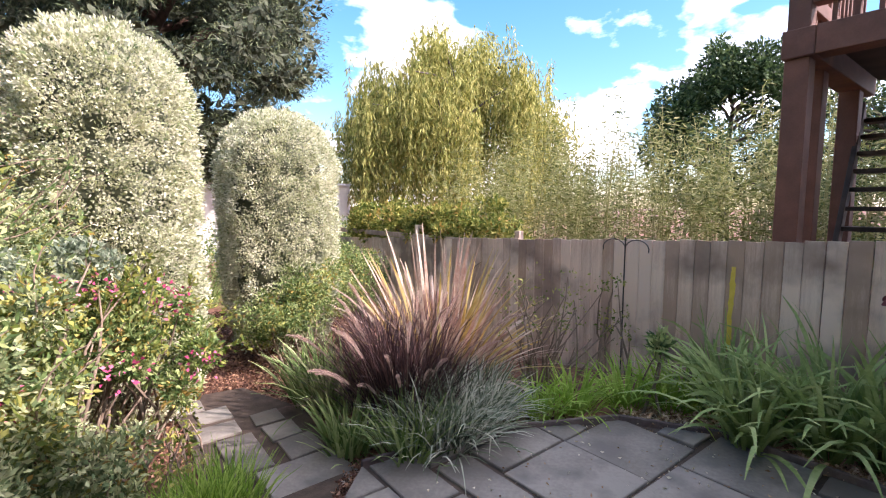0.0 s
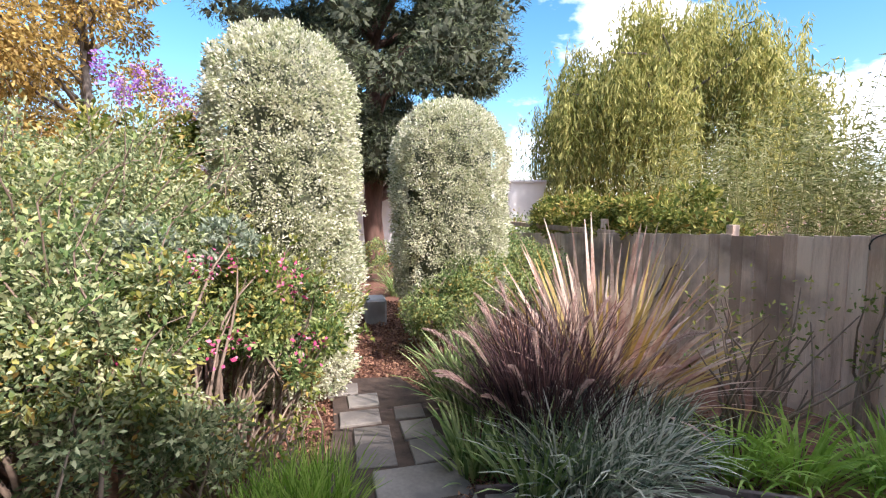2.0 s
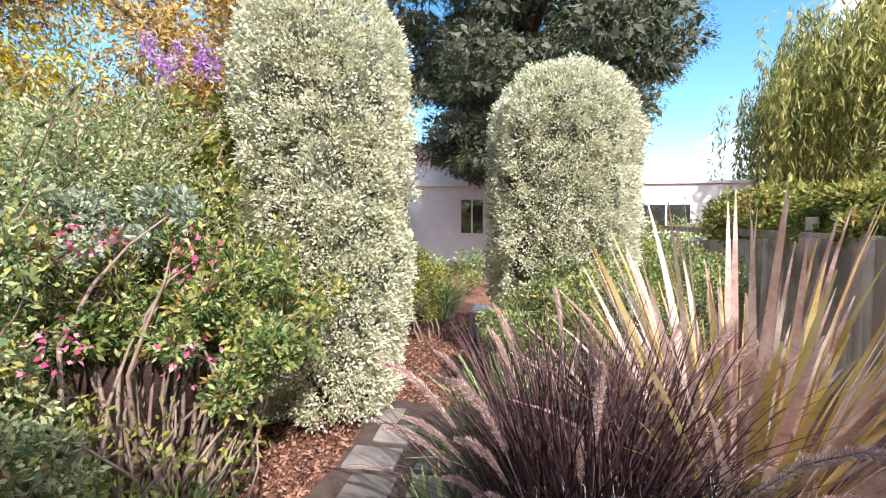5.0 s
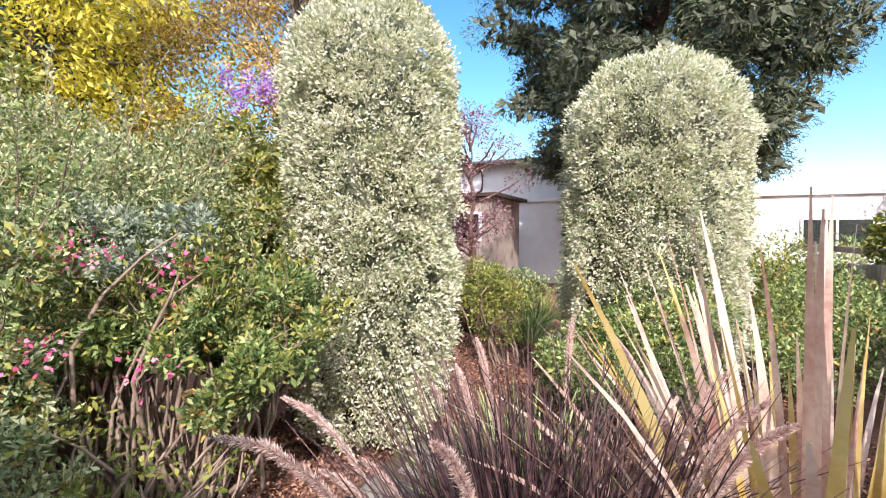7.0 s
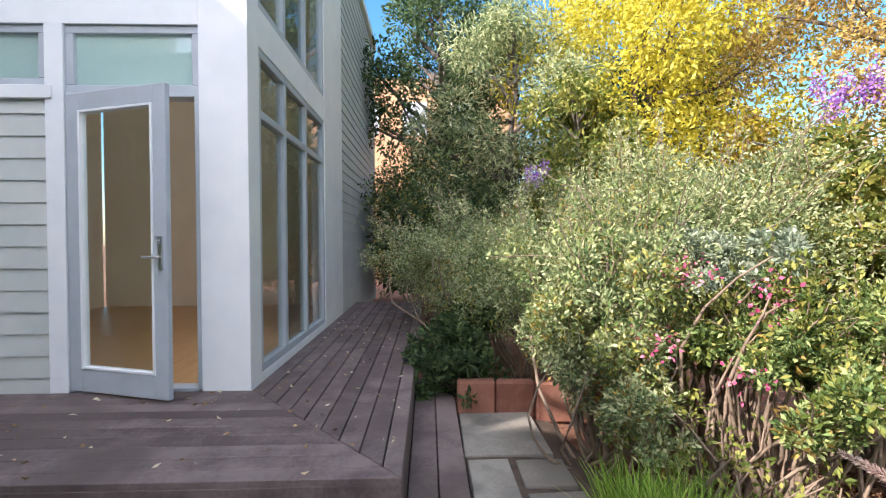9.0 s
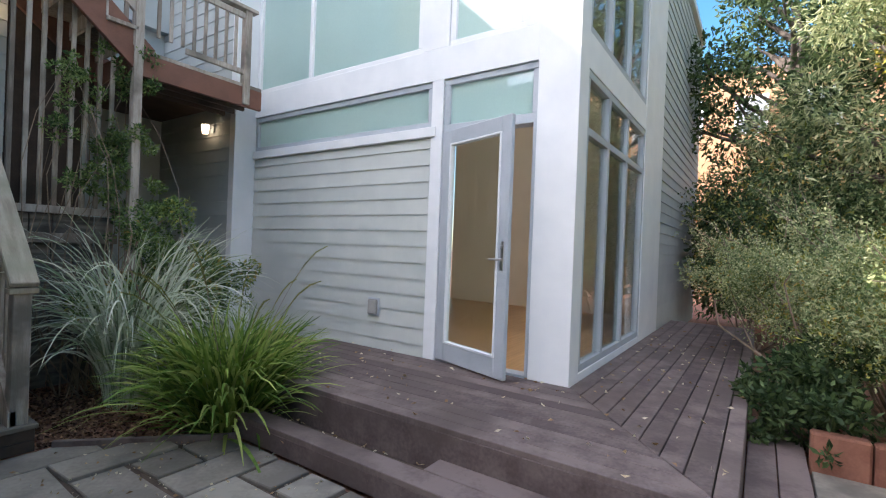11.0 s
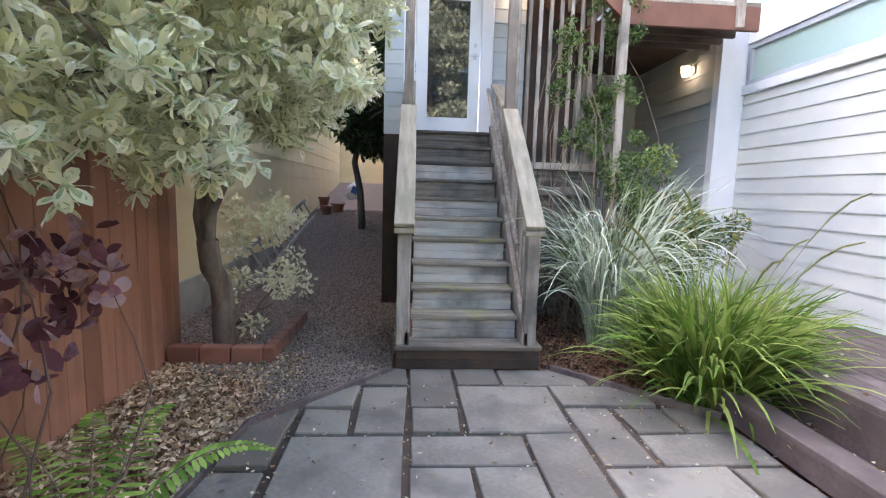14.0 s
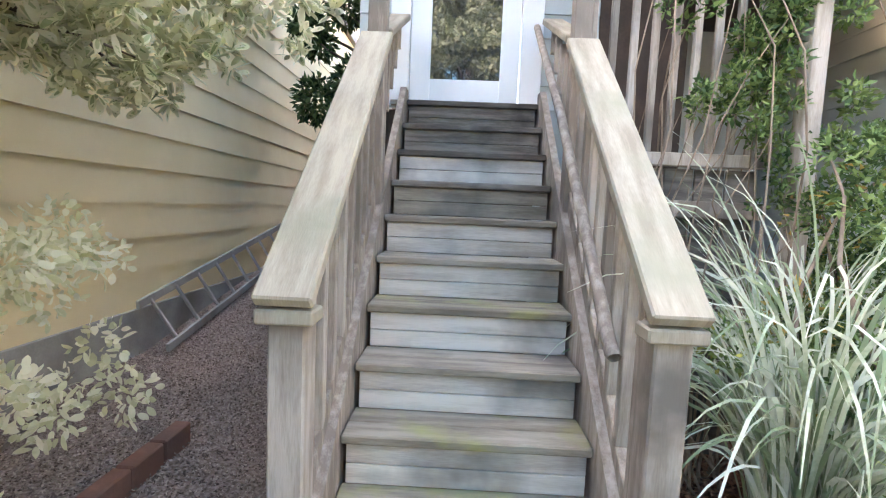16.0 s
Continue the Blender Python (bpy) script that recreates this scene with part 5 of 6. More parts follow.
bush("near_shrub", "leafy shrub with long shoots hanging over the paving", "shrub", (0.35, 3.05), [(0, 0, 0.8, 0.55), (0.4, -0.05, 0.65, 0.42), (-0.55, 0.05, 0.8, 0.5), (0.05, 0.1, 1.25, 0.5), (0.65, 0.1, 0.45, 0.35)], L_GREYGREEN, 28000, 0.043, 72, 26, shoots=(L_GREEN, 60, 0.45))
bush("arching_shrub", "airy grey-green shrub hanging over the deck", "shrub", (-1.6, 2.9), [(0, 0, 1.15, 0.75), (-0.8, -0.3, 1.2, 0.65), (0.5, -0.35, 1.0, 0.6), (-1.5, -0.3, 1.0, 0.6), (0.1, -0.6, 1.35, 0.5), (-0.6, 0.3, 1.7, 0.6), (-0.75, -1.45, 1.35, 0.5), (-1.4, -1.4, 1.35, 0.55), (-1.0, -0.9, 1.1, 0.6), (-1.8, -1.0, 1.2, 0.6), (-0.3, -0.75, 0.95, 0.5), (-1.5, -0.7, 1.7, 0.5)], L_GREYGREEN, 46000, 0.038, 69, 24, shoots=(L_GREYGREEN, 70, 0.5))
bush("dark_hedge", "dark green evergreen bush at the end of the deck", "shrub", (-5.6, 1.7), [(0, 0, 1.4, 1.0), (0.4, 0.3, 2.3, 0.9), (-0.5, -0.5, 2.6, 0.8), (0.2, 0.9, 1.8, 1.0), (-0.2, 0.4, 3.1, 0.8)], L_DARK, 15000, 0.08, 68, 10)
bush("silver_shrub", "patch of silver-leaved foliage among the shrubs", "shrub", (0.70, 3.66), [(0, 0, 1.36, 0.26), (-0.3, 0.05, 1.42, 0.26), (0.3, 0.2, 1.36, 0.24)], L_SILVER, 3000, 0.05, 73, 8)
bush("ivy_mound", "dark green lobed ground cover over the planter", "ground cover", (-0.85, 2.02), [(0, 0, 0.4, 0.42), (0.3, 0.25, 0.25, 0.28), (-0.5, 0.2, 0.5, 0.4), (0.1, -0.2, 0.3, 0.3)], L_DARK, 5200, 0.075, 74, 6)
bl = empty("pink_blossom", "clusters of pink flowers on the shrub", "flowers", at=(0.92, 3.66, 0.08))
blooms(bl, np.array([(0.0, -0.35, 1.22), (0.12, -0.3, 1.25), (-0.15, -0.3, 1.2), (0.45, -0.1, 1.15), (0.5, -0.2, 1.1), (-0.5, -0.35, 1.1), (0.2, -0.55, 0.85), (-0.2, -0.6, 0.8), (0.6, -0.35, 0.75)]), L_PINK, 240, 0.028, 75, 0.12)
sg = bush("tall_sage", "tall sage with violet flower spikes", "shrub", (0.15, 5.05), [(0, 0, 1.6, 0.6), (-0.4, 0.1, 2.0, 0.45), (0.2, 0.1, 2.2, 0.35)], L_LIME, 9000, 0.085, 76, 14)
blooms(sg, np.array([(0.1 * i - 0.3, 0.1 * math.sin(i * 2.0), 2.55 + 0.12 * math.cos(i * 1.7) + 0.05 * j) for i in range(7) for j in range(4)]), L_VIOLET, 700, 0.03, 77, 0.05, "violet flower spikes")
sg2 = bush("tall_sage", "tall sage with pale violet flower spikes behind the studio", "shrub", (-3.3, 3.4), [(0, 0, 1.5, 0.7), (0.4, 0.1, 1.9, 0.5)], L_LIME, 7000, 0.09, 78, 14)
blooms(sg2, np.array([(0.15 * i - 0.3, 0.1 * math.sin(i * 2.0), 2.35 + 0.12 * math.cos(i * 1.7) + 0.05 * j) for i in range(7) for j in range(4)]), L_VIOLET, 700, 0.035, 79, 0.06, "pale violet flower spikes")
bush("dry_stems", "tangle of dry bare stems at the foot of the shrubs", "dry stems", (1.0, 3.3), [(0, 0, 0.35, 0.4), (0.3, 0.3, 0.35, 0.35)], L_LIME, 500, 0.05, 80, 45)
bush("low_shrub", "low dark shrub at the foot of the topiary", "shrub", (2.95, 5.7), [(0, 0, 0.5, 0.5), (0.4, 0.3, 0.6, 0.5), (-0.25, 0.4, 0.4, 0.4)], L_GREEN, 9000, 0.045, 81, 14)
bush("low_shrub", "low shrub with cream leaves beyond the mulch", "shrub", (1.55, 7.6), [(0, 0, 0.5, 0.5), (-0.4, 0.3, 0.6, 0.5)], L_LIME, 5000, 0.05, 82, 8)
bush("yellow_flowers", "low shrub with yellow-green leaves behind the topiary", "shrub", (-0.6, 7.6), [(0, 0, 0.8, 0.8), (0.7, 0.3, 0.7, 0.6)], L_LIME, 6000, 0.06, 83, 8)

# planter kerb beside the low step
pk = empty("planter_edge", "row of red-brown concrete edging blocks", "planter", kind="structure")
for i in range(4):
    part("block", box(-0.52 + i * 0.03, -0.40 + i * 0.03, 2.08 + i * 0.34, 2.41 + i * 0.34, -0.08, 0.27, 0.015), M_BRICK, pk)

# south end: tree in a brick edge, smoke bush, fern, grasses
def pittosporum():
    rng = np.random.default_rng(90)
    th = empty("variegated_tree", "small multi-trunk tree with cream-edged leaves", "tree", at=(5.26, -2.55, 0))
    c = np.array([(-0.56, 1.15, 1.78), (-0.28, 1.05, 1.68), (-0.72, 0.85, 1.98), (-0.78, 0.5, 2.2), (-0.6, 0.0, 2.25), (-0.6, -0.7, 2.35), (-0.85, -1.1, 2.55), (-0.25, -0.8, 2.0), (-0.35, 2.3, 1.75), (-0.05, 2.55, 1.9), (-0.6, 1.95, 1.75), (-0.15, 1.7, 1.65), (0.2, 2.6, 2.3), (-0.5, 2.5, 2.3), (-0.9, 1.6, 2.0), (-1.0, 1.0, 2.5), (-1.0, 0.4, 2.75), (-0.9, -0.2, 3.1), (0.0, -0.9, 2.6), (-0.4, -0.7, 2.9), (-0.1, -1.3, 2.9), (-0.3, -0.4, 2.1), (0.3, 0.0, 2.2), (-0.9, 1.3, 2.9), (-0.95, 0.6, 3.2), (-0.8, 1.9, 3.2), (-0.75, 0.9, 2.3), (-0.2, 1.3, 1.95), (-0.55, 0.6, 2.05), (0.1, 1.9, 1.85), (-0.6, 1.7, 2.3), (0.15, 0.9, 2.2), (-0.4, 2.0, 2.6), (0.1, 2.3, 2.9), (-0.1, 0.9, 2.7), (-0.5, 1.2, 2.45), (0.0, 0.2, 2.9), (-0.55, 0.5, 2.8), (0.25, 1.5, 2.5), (-0.6, 1.6, 2.9), (0.2, -0.5, 2.7), (-0.5, -0.1, 2.3), (0.1, 0.8, 3.5), (-0.3, 1.5, 3.6), (-0.75, 0.9, 3.3), (0.1, 1.9, 2.2), (-0.25, -0.2, 3.4)])
    r = np.array([0.32, 0.3, 0.34, 0.36, 0.36, 0.4, 0.4, 0.32, 0.4, 0.42, 0.36, 0.34, 0.5, 0.5, 0.4, 0.42, 0.42, 0.5, 0.5, 0.5, 0.5, 0.36, 0.4, 0.5, 0.5, 0.5, 0.42, 0.45, 0.42, 0.48, 0.5, 0.5, 0.5, 0.6, 0.62, 0.5, 0.6, 0.5, 0.6, 0.55, 0.5, 0.42, 0.7, 0.7, 0.55, 0.42, 0.6])
    sc, sr = [], []
    for ci, ri in zip(c, r):
        d = unit(rng.normal(0, 1, (34, 3)))
        sc.append(ci + d * ri * rng.uniform(0.5, 1.0, (34, 1)))
        sr.append(ri * rng.uniform(0.16, 0.3, 34))
    sc, sr = np.concatenate(sc), np.concatenate(sr)
    tip, axis = clumps(sc, sr, 6200, rng, 0.3)
    axis[:, 2] += 0.35
    axis = unit(axis + rng.normal(0, 0.35, axis.shape))
    side = unit(np.cross(axis, unit(rng.normal(0, 1, axis.shape))))
    other = np.cross(axis, side)
    p, d = [], []
    for k in range(8):
        a = k * 2.39996
        ring = side * math.cos(a) + other * math.sin(a)
        p.append(tip - axis * 0.006 * k + ring * 0.006)
        d.append(unit(ring + axis * (1.1 - 0.15 * k)))
    p, d = np.concatenate(p), np.concatenate(d)
    v, q = round_leaf_mesh(p, d, 0.078, 0.034, np.random.default_rng(7), 0.15, sky=0.7)
    mesh_np("crown", v, q, L_PITTO, th)
    v, q = round_leaf_mesh(p, d, 0.064, 0.017, np.random.default_rng(7), 0.15, 0.2, 0.002, sky=0.7)
    mesh_np("leaf_centre", v, q, L_PITTOGREEN, th, "grey-green middles of the cream-edged leaves")
    paths = [limb((0.0, -0.05, -0.1), (0.02, 0.26, 0.97), 0.095, 0.078, rng, 0.05)]
    for e, w in (((0.04, -0.02, 2.5), 0.068), ((0.2, 0.7, 2.4), 0.05), ((-0.3, 0.7, 2.3), 0.04)):
        paths.append(limb((0.02, 0.25, 0.93), e, w, 0.025, rng, 0.05))
    for e in ((-0.45, -0.2, 0.7), (-0.4, 0.1, 0.45)):
        paths.append(limb((-0.02, 0.0, 0.2), e, 0.011, 0.004, rng, 0.05))
    for i in rng.choice(len(sc), 60, replace=False):
        paths.append(limb((-0.1 + rng.normal(0, 0.1), 0.5 + rng.normal(0, 0.3), 2.2), sc[i], 0.02, 0.004, rng, 0.08))
    v, q = tube_mesh(paths, 8)
    mesh_np("trunk", v, q, M_BARK, th, "grey-brown crooked trunks", True)
    low = np.stack([rng.uniform(-0.55, 0.08, 26), rng.uniform(-0.4, 0.15, 26), rng.uniform(0.25, 1.25, 26)], axis=1)
    pz, dz = clumps(low, rng.uniform(0.06, 0.13, 26), 1500, rng, 0.3)
    v, q = round_leaf_mesh(pz, dz, 0.05, 0.025, rng, 0.8)
    mesh_np("low_foliage", v, q, L_PITTO, th)


pittosporum()
te = empty("tree_edge", "low red brick edge round the tree", "edging", kind="structure")
for i in range(3):
    part("brick", box(4.92 + i * 0.24, 5.15 + i * 0.24, -2.44, -2.34, -0.04, 0.13, 0.008), M_BRICK, te)
for i in range(5):
    part("brick", box(4.83, 4.92, -2.6 - i * 0.24, -2.37 - i * 0.24, -0.04, 0.12, 0.008), M_BRICK, te)
bush("smoke_bush", "purple-leaved smoke bush in front of the fence", "shrub", (5.3, 0.2), [(-0.25, -0.2, 1.0, 0.34), (-0.2, -0.6, 0.95, 0.3), (0.0, 0.3, 1.1, 0.38), (-0.1, -0.3, 1.3, 0.3), (-0.05, -0.95, 1.05, 0.24), (-0.1, 0.1, 1.45, 0.3), (0.05, -0.6, 1.8, 0.26), (0.1, -1.0, 1.75, 0.26), (0.05, -0.2, 1.9, 0.24)], L_PURPLE, 1050, 0.078, 91, 16, M_REDBARK, stem_r=0.007)


def fern(at, seed, n=9, ln=0.5):
    rng = np.random.default_rng(seed)
    th = empty("fern", "bright green fern on the bark ground", "fern", "ferns", at=(at[0], at[1], 0))
    P, D, W, paths = [], [], [], []
    for i in range(n):
        a = i / n * 2 * np.pi + rng.normal(0, 0.2)
        path = []
        for k in range(29):
            f = k / 28
            r = ln * f
            c = np.array([math.cos(a) * r, math.sin(a) * r, 0.04 + ln * (1.55 * f - 1.05 * f * f)])
            path.append((c, 0.004 - 0.003 * f))
            side = np.array([-math.sin(a), math.cos(a), 0.1])
            w = ln * 0.21 * (1.06 - f) ** 0.8 * min(1, 0.4 + 4 * f)
            for sgn in (-1, 1):
                P.append(c)
                D.append(side * sgn + np.array([math.cos(a), math.sin(a), -0.2]) * 0.4)
                W.append(w)
        paths.append(path)
    v, q = tube_mesh(paths, 4)
    mesh_np("stalk", v, q, M_TWIG, th)
    v, q = round_leaf_mesh(np.array(P), np.array(D), np.array(W), ln * 0.036, rng, 0.03, 0.1, 0.0, 0.06, 0.9)
    mesh_np("fronds", v, q, L_FERN, th)


fern((4.86, -0.30), 92, 7, 0.6)
fern((5.3, 0.15), 93, 5, 0.45)
tuft("tall_striped_grass", "tall arching grass with white-striped leaves", "ornamental grass", (1.88, -2.92), L_STRIPE2, 760, 1.5, 0.019, 94, 0.09, 2.7, 0.2, 12, 0.06, (-0.03, 0.0), 0.28)
stuft, rs = tuft("green_grass", "large mound of arching bright green grass", "ornamental grass", (1.66, -1.74), L_BLADE, 1000, 0.86, 0.031, 95, 0.34, 1.3, 0.24, 8, 0.16, (0, 0), 0.5)
plumes(stuft, [(0, 0, 0.2)] * 10, [(math.cos(a) * 0.75, math.sin(a) * 0.75, 1.15 + 0.2 * math.sin(a * 3)) for a in np.linspace(0, 6, 10)], L_LIME, 96, 0.2, 0.006)
bush("leafy_shrub", "bushy green shrub below the landing", "shrub", (1.5, -3.1), [(0, 0, 1.0, 0.6), (0.1, 0.1, 1.5, 0.42), (-0.4, 0.1, 1.0, 0.42), (0.4, 0.0, 0.8, 0.4)], L_VINE, 14000, 0.042, 97, 16)
bush("vine", "leafy vine climbing the slat screen with bare stems", "climber", (2.05, -3.5), [(-0.15, 0.02, 2.2, 0.2), (0.1, 0.02, 2.7, 0.2), (-0.1, 0.05, 1.75, 0.2), (0.15, 0.0, 3.0, 0.18), (-0.2, 0, 2.5, 0.18), (0.25, 0.02, 2.4, 0.16), (-0.25, 0.05, 2.0, 0.18), (0.3, 0.0, 2.9, 0.15), (-0.3, 0.03, 1.5, 0.18), (-0.1, 0.0, 3.2, 0.15), (0.2, 0.04, 1.95, 0.14), (-0.35, 0.0, 2.9, 0.25), (-0.3, 0.05, 2.3, 0.28), (-0.1, 0.05, 2.0, 0.25), (-0.4, 0, 3.25, 0.2), (-0.45, 0.1, 1.8, 0.25)], L_VINE, 5900, 0.045, 98, 30, stem_r=0.008)

# ---- trees beyond ----
def tree(name, label, at, height, crown_r, leaf, count, size, seed, bottom=0.3, trunk_r=0.2, bark=None, droop=0.0, lumps=60, squash=1.0, aspect=0.42, flat=1.0, core=0.0, lump=1.0):
    rng = np.random.default_rng(seed)
    th = empty(name, label, "tree", at=(at[0], at[1], 0))
    z0 = height * bottom
    f = rng.uniform(0, 1, lumps)
    a = rng.uniform(0, 2 * np.pi, lumps)
    prof = np.sin(np.pi * np.clip(f * 0.86 + 0.12, 0, 1)) ** 0.7 if squash >= 0 else (1 - f) ** 0.75 * 0.9 + 0.12
    rr = crown_r * prof * np.sqrt(rng.uniform(0.02 if core else 0.15, 1, lumps))
    c = np.stack([np.cos(a) * rr, np.sin(a) * rr, z0 + f * (height - z0) * 0.94], axis=1)
    rad = crown_r * rng.uniform(0.16, 0.34, lumps) * lump
    rad3 = np.stack([rad, rad, rad * flat], axis=1)
    p, d = clumps(c, rad3, count, rng, 0.35)
    d[:, 2] -= droop
    v, q = leaf_mesh(p, d, size, size * aspect, rng, 0.7)
    mesh_np("crown", v, q, leaf, th)
    # dark inner leaves carry painted shade and close the see-through gaps
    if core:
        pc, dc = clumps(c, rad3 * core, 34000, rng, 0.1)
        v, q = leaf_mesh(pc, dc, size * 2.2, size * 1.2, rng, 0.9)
        mesh_np("inner_foliage", v, q, M_DARKLEAF, th, "inner sprays with shade put into their dark colour")
    paths = [limb((0, 0, -0.3), (0, 0, height * 0.85), trunk_r, trunk_r * 0.15, rng, 0.015, 10)]
    for i in rng.choice(lumps, min(lumps, 34), replace=False):
        zz = max(z0 * 0.7, c[i][2] - crown_r * 0.4)
        paths.append(limb((0, 0, min(zz, height * 0.8)), c[i], trunk_r * 0.35, 0.015, rng, 0.06))
    v, q = tube_mesh(paths, 8)
    mesh_np("trunk", v, q, bark or M_BARK, th, "", True)
    return th


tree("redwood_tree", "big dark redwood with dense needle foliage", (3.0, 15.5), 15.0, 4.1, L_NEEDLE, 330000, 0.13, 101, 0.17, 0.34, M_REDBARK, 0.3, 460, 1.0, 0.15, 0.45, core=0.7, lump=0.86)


def willow():
    rng = np.random.default_rng(102)
    th = empty("willow_tree", "weeping willow with yellow-green trailing branches", "tree", at=(15.0, 17.6, 0))
    P, D = [], []
    heads = []
    for i in range(70):
        a = rng.uniform(0, 2 * np.pi)
        r = 5.0 * math.sqrt(rng.uniform(0.02, 1))
        lobe = 1.0 + 0.16 * math.sin(3 * a + 1)
        top = (10.6 - 0.2 * r * r) * rng.uniform(0.8, 1.0) * (0.9 + 0.1 * lobe)
        heads.append((math.cos(a) * r, math.sin(a) * r, top))
    for hx, hy, hz in heads:
        for s in range(26):
            x, y = hx + rng.normal(0, 0.5), hy + rng.normal(0, 0.5)
            ln = rng.uniform(1.5, min(7.5, hz - 0.4))
            m = int(ln * 16)
            t = rng.uniform(0, 1, m)
            P.append(np.stack([x + t * 0.2 * hx / 5 + rng.normal(0, 0.06, m), y + t * 0.2 * hy / 5 + rng.normal(0, 0.06, m), hz + rng.normal(0, 0.15) - t * ln], axis=1))
            D.append(np.tile([0, 0, -1.0], (m, 1)))
    P, D = np.concatenate(P), np.concatenate(D)
    v, q = leaf_mesh(P, D, 0.28, 0.05, rng, 0.4)
    mesh_np("crown", v, q, L_WILLOW, th)
    paths = [limb((0, 0, -0.3), (0.2, 0, 6), 0.4, 0.2, rng, 0.04)]
    for hx, hy, hz in heads[:30]:
        paths.append(limb((0.1, 0, 4.0), (hx, hy, hz), 0.13, 0.02, rng, 0.12))
    v, q = tube_mesh(paths, 8)
    mesh_np("trunk", v, q, M_BARK, th, "", True)


willow()


def bamboo():
    rng = np.random.default_rng(103)
    th = empty("bamboo_grove", "grove of thin yellow-green bamboo behind the fence", "bamboo", at=(0, 0, 0))
    paths, P, D = [], [], []
    for i in range(230):
        x, y = rng.uniform(9.0, 14.5), rng.uniform(1.6, 11.5)
        h = rng.uniform(2.3, 4.2)
        lean = rng.normal(0, 0.35, 2)
        path = [(np.array([x + lean[0] * (k / 6) ** 2, y + lean[1] * (k / 6) ** 2, -0.2 + h * k / 6]), 0.018 - 0.0022 * k) for k in range(7)]
        paths.append(path)
        for m in range(150):
            f = rng.uniform(0.2, 1.02) * 6
            k = min(int(f), 5)
            c = path[k][0] + (path[k + 1][0] - path[k][0]) * (f - k)
            P.append(c + rng.normal(0, 0.14, 3))
            D.append(np.array([rng.normal(0, 1), rng.normal(0, 1), -0.3]))
    cane = material("bamboo_cane", [(0.22, 0.22, 0.07), (0.40, 0.38, 0.15)], 0.5, 6, bump=0)
    for path in paths:
        v, q = tube_mesh([path], 5)
        mesh_np("cane", v, q, cane, th)
    v, q = leaf_mesh(np.array(P), np.array(D), 0.17, 0.03, rng, 0.4)
    mesh_np("foliage", v, q, L_BAMBOO, th)


bamboo()
tree("yellowing_tree", "dark leafy tree turning yellow at its top", (16.5, 6.2), 6.8, 2.1, L_DARK, 24000, 0.16, 104, 0.25, 0.16, None, 0.1, 50)
tree("dark_evergreen", "dark green evergreen beyond the neighbour's deck", (17.5, 2.6), 5.6, 2.4, L_DARK, 18000, 0.16, 121, 0.05, 0.2, None, 0.1, 60)
tree("golden_tree", "autumn tree with bright golden yellow leaves", (-6.6, 6.6), 8.5, 2.9, L_YELLOW, 42000, 0.12, 105, 0.2, 0.18, None, 0.2, 80)
tree("amber_birch", "tree with hanging amber autumn foliage", (-3.6, 9.6), 8.0, 2.6, L_ORANGE, 34000, 0.10, 106, 0.2, 0.16, None, 0.5, 70)
tree("amber_birch", "slender tree with hanging amber autumn foliage", (-2.4, 10.2), 8.0, 1.7, L_ORANGE, 18000, 0.10, 120, 0.2, 0.13, None, 0.5, 50)
tree("olive_tree", "grey-green evergreen tree with narrow leaves", (-6.4, 3.6), 6.5, 2.0, L_GREYGREEN, 30000, 0.13, 107, 0.18, 0.15, None, 0.3, 60, 1.0, 0.25)
tree("lime_tree", "young tree with fresh yellow-green leaves", (-5.0, 4.6), 4.6, 1.3, L_LIME, 12000, 0.12, 108, 0.25, 0.08, None, 0.3, 40)
tree("dark_evergreen", "dark green evergreen tree behind the studio", (-8.6, 2.2), 9.0, 2.6, L_DARK, 30000, 0.14, 109, 0.08, 0.2, None, 0.1, 70)
tree("dark_evergreen", "dark green evergreen hedge tree at the garden's edge", (-9.5, 8.0), 7.0, 3.2, L_DARK, 26000, 0.15, 110, 0.05, 0.2, None, 0.1, 70)
tree("dark_conifer", "dark conifer standing close beside the passage", (4.75, -8.3), 6.4, 1.05, L_DARK, 22000, 0.12, 111, 0.32, 0.09, None, 0.3, 40)
tree("bare_tree", "thin half-bare tree with reddish twigs", (-0.8, 12.2), 4.2, 1.4, L_PURPLE, 7000, 0.07, 112, 0.3, 0.08, M_REDBARK, 0.2, 46)
bush("fence_vine", "bright yellow-green vine spilling over the fence", "climber", (6.1, 6.2), [(-0.2, -1.2, 1.35, 0.38), (0, -0.5, 1.45, 0.45), (0, 0.3, 1.45, 0.5), (0, 1.1, 1.4, 0.5), (0, 2.0, 1.4, 0.55), (-0.1, 3.0, 1.35, 0.55)], L_LIME, 13000, 0.085, 113, 14)
bush("far_hedge", "low green hedge along the back of the garden", "hedge", (6.5, 12.0), [(i * 1.1 - 2.5, 0.3 * math.sin(i), 0.7, 0.9) for i in range(7)], L_GREEN, 16000, 0.09, 114, 10)
bush("garden_bed", "mixed low planting before the white house", "shrub", (1.5, 11.5), [(i * 0.9 - 2.5, 0.4 * math.sin(i * 2), 0.35, 0.5) for i in range(6)], L_GREEN, 7000, 0.07, 115, 8)
bush("low_shrub", "low green shrub along the fence", "shrub", (4.7, 7.6), [(0, 0, 0.5, 0.6), (0.3, 0.8, 0.6, 0.6), (-0.4, -0.6, 0.35, 0.45)], L_GREEN, 9000, 0.05, 117, 14)
bush("low_shrub", "low yellow-green shrub along the fence", "shrub", (4.9, 10.0), [(0, 0, 0.6, 0.7), (-0.6, 0.6, 0.5, 0.6)], L_LIME, 7000, 0.06, 118, 10)
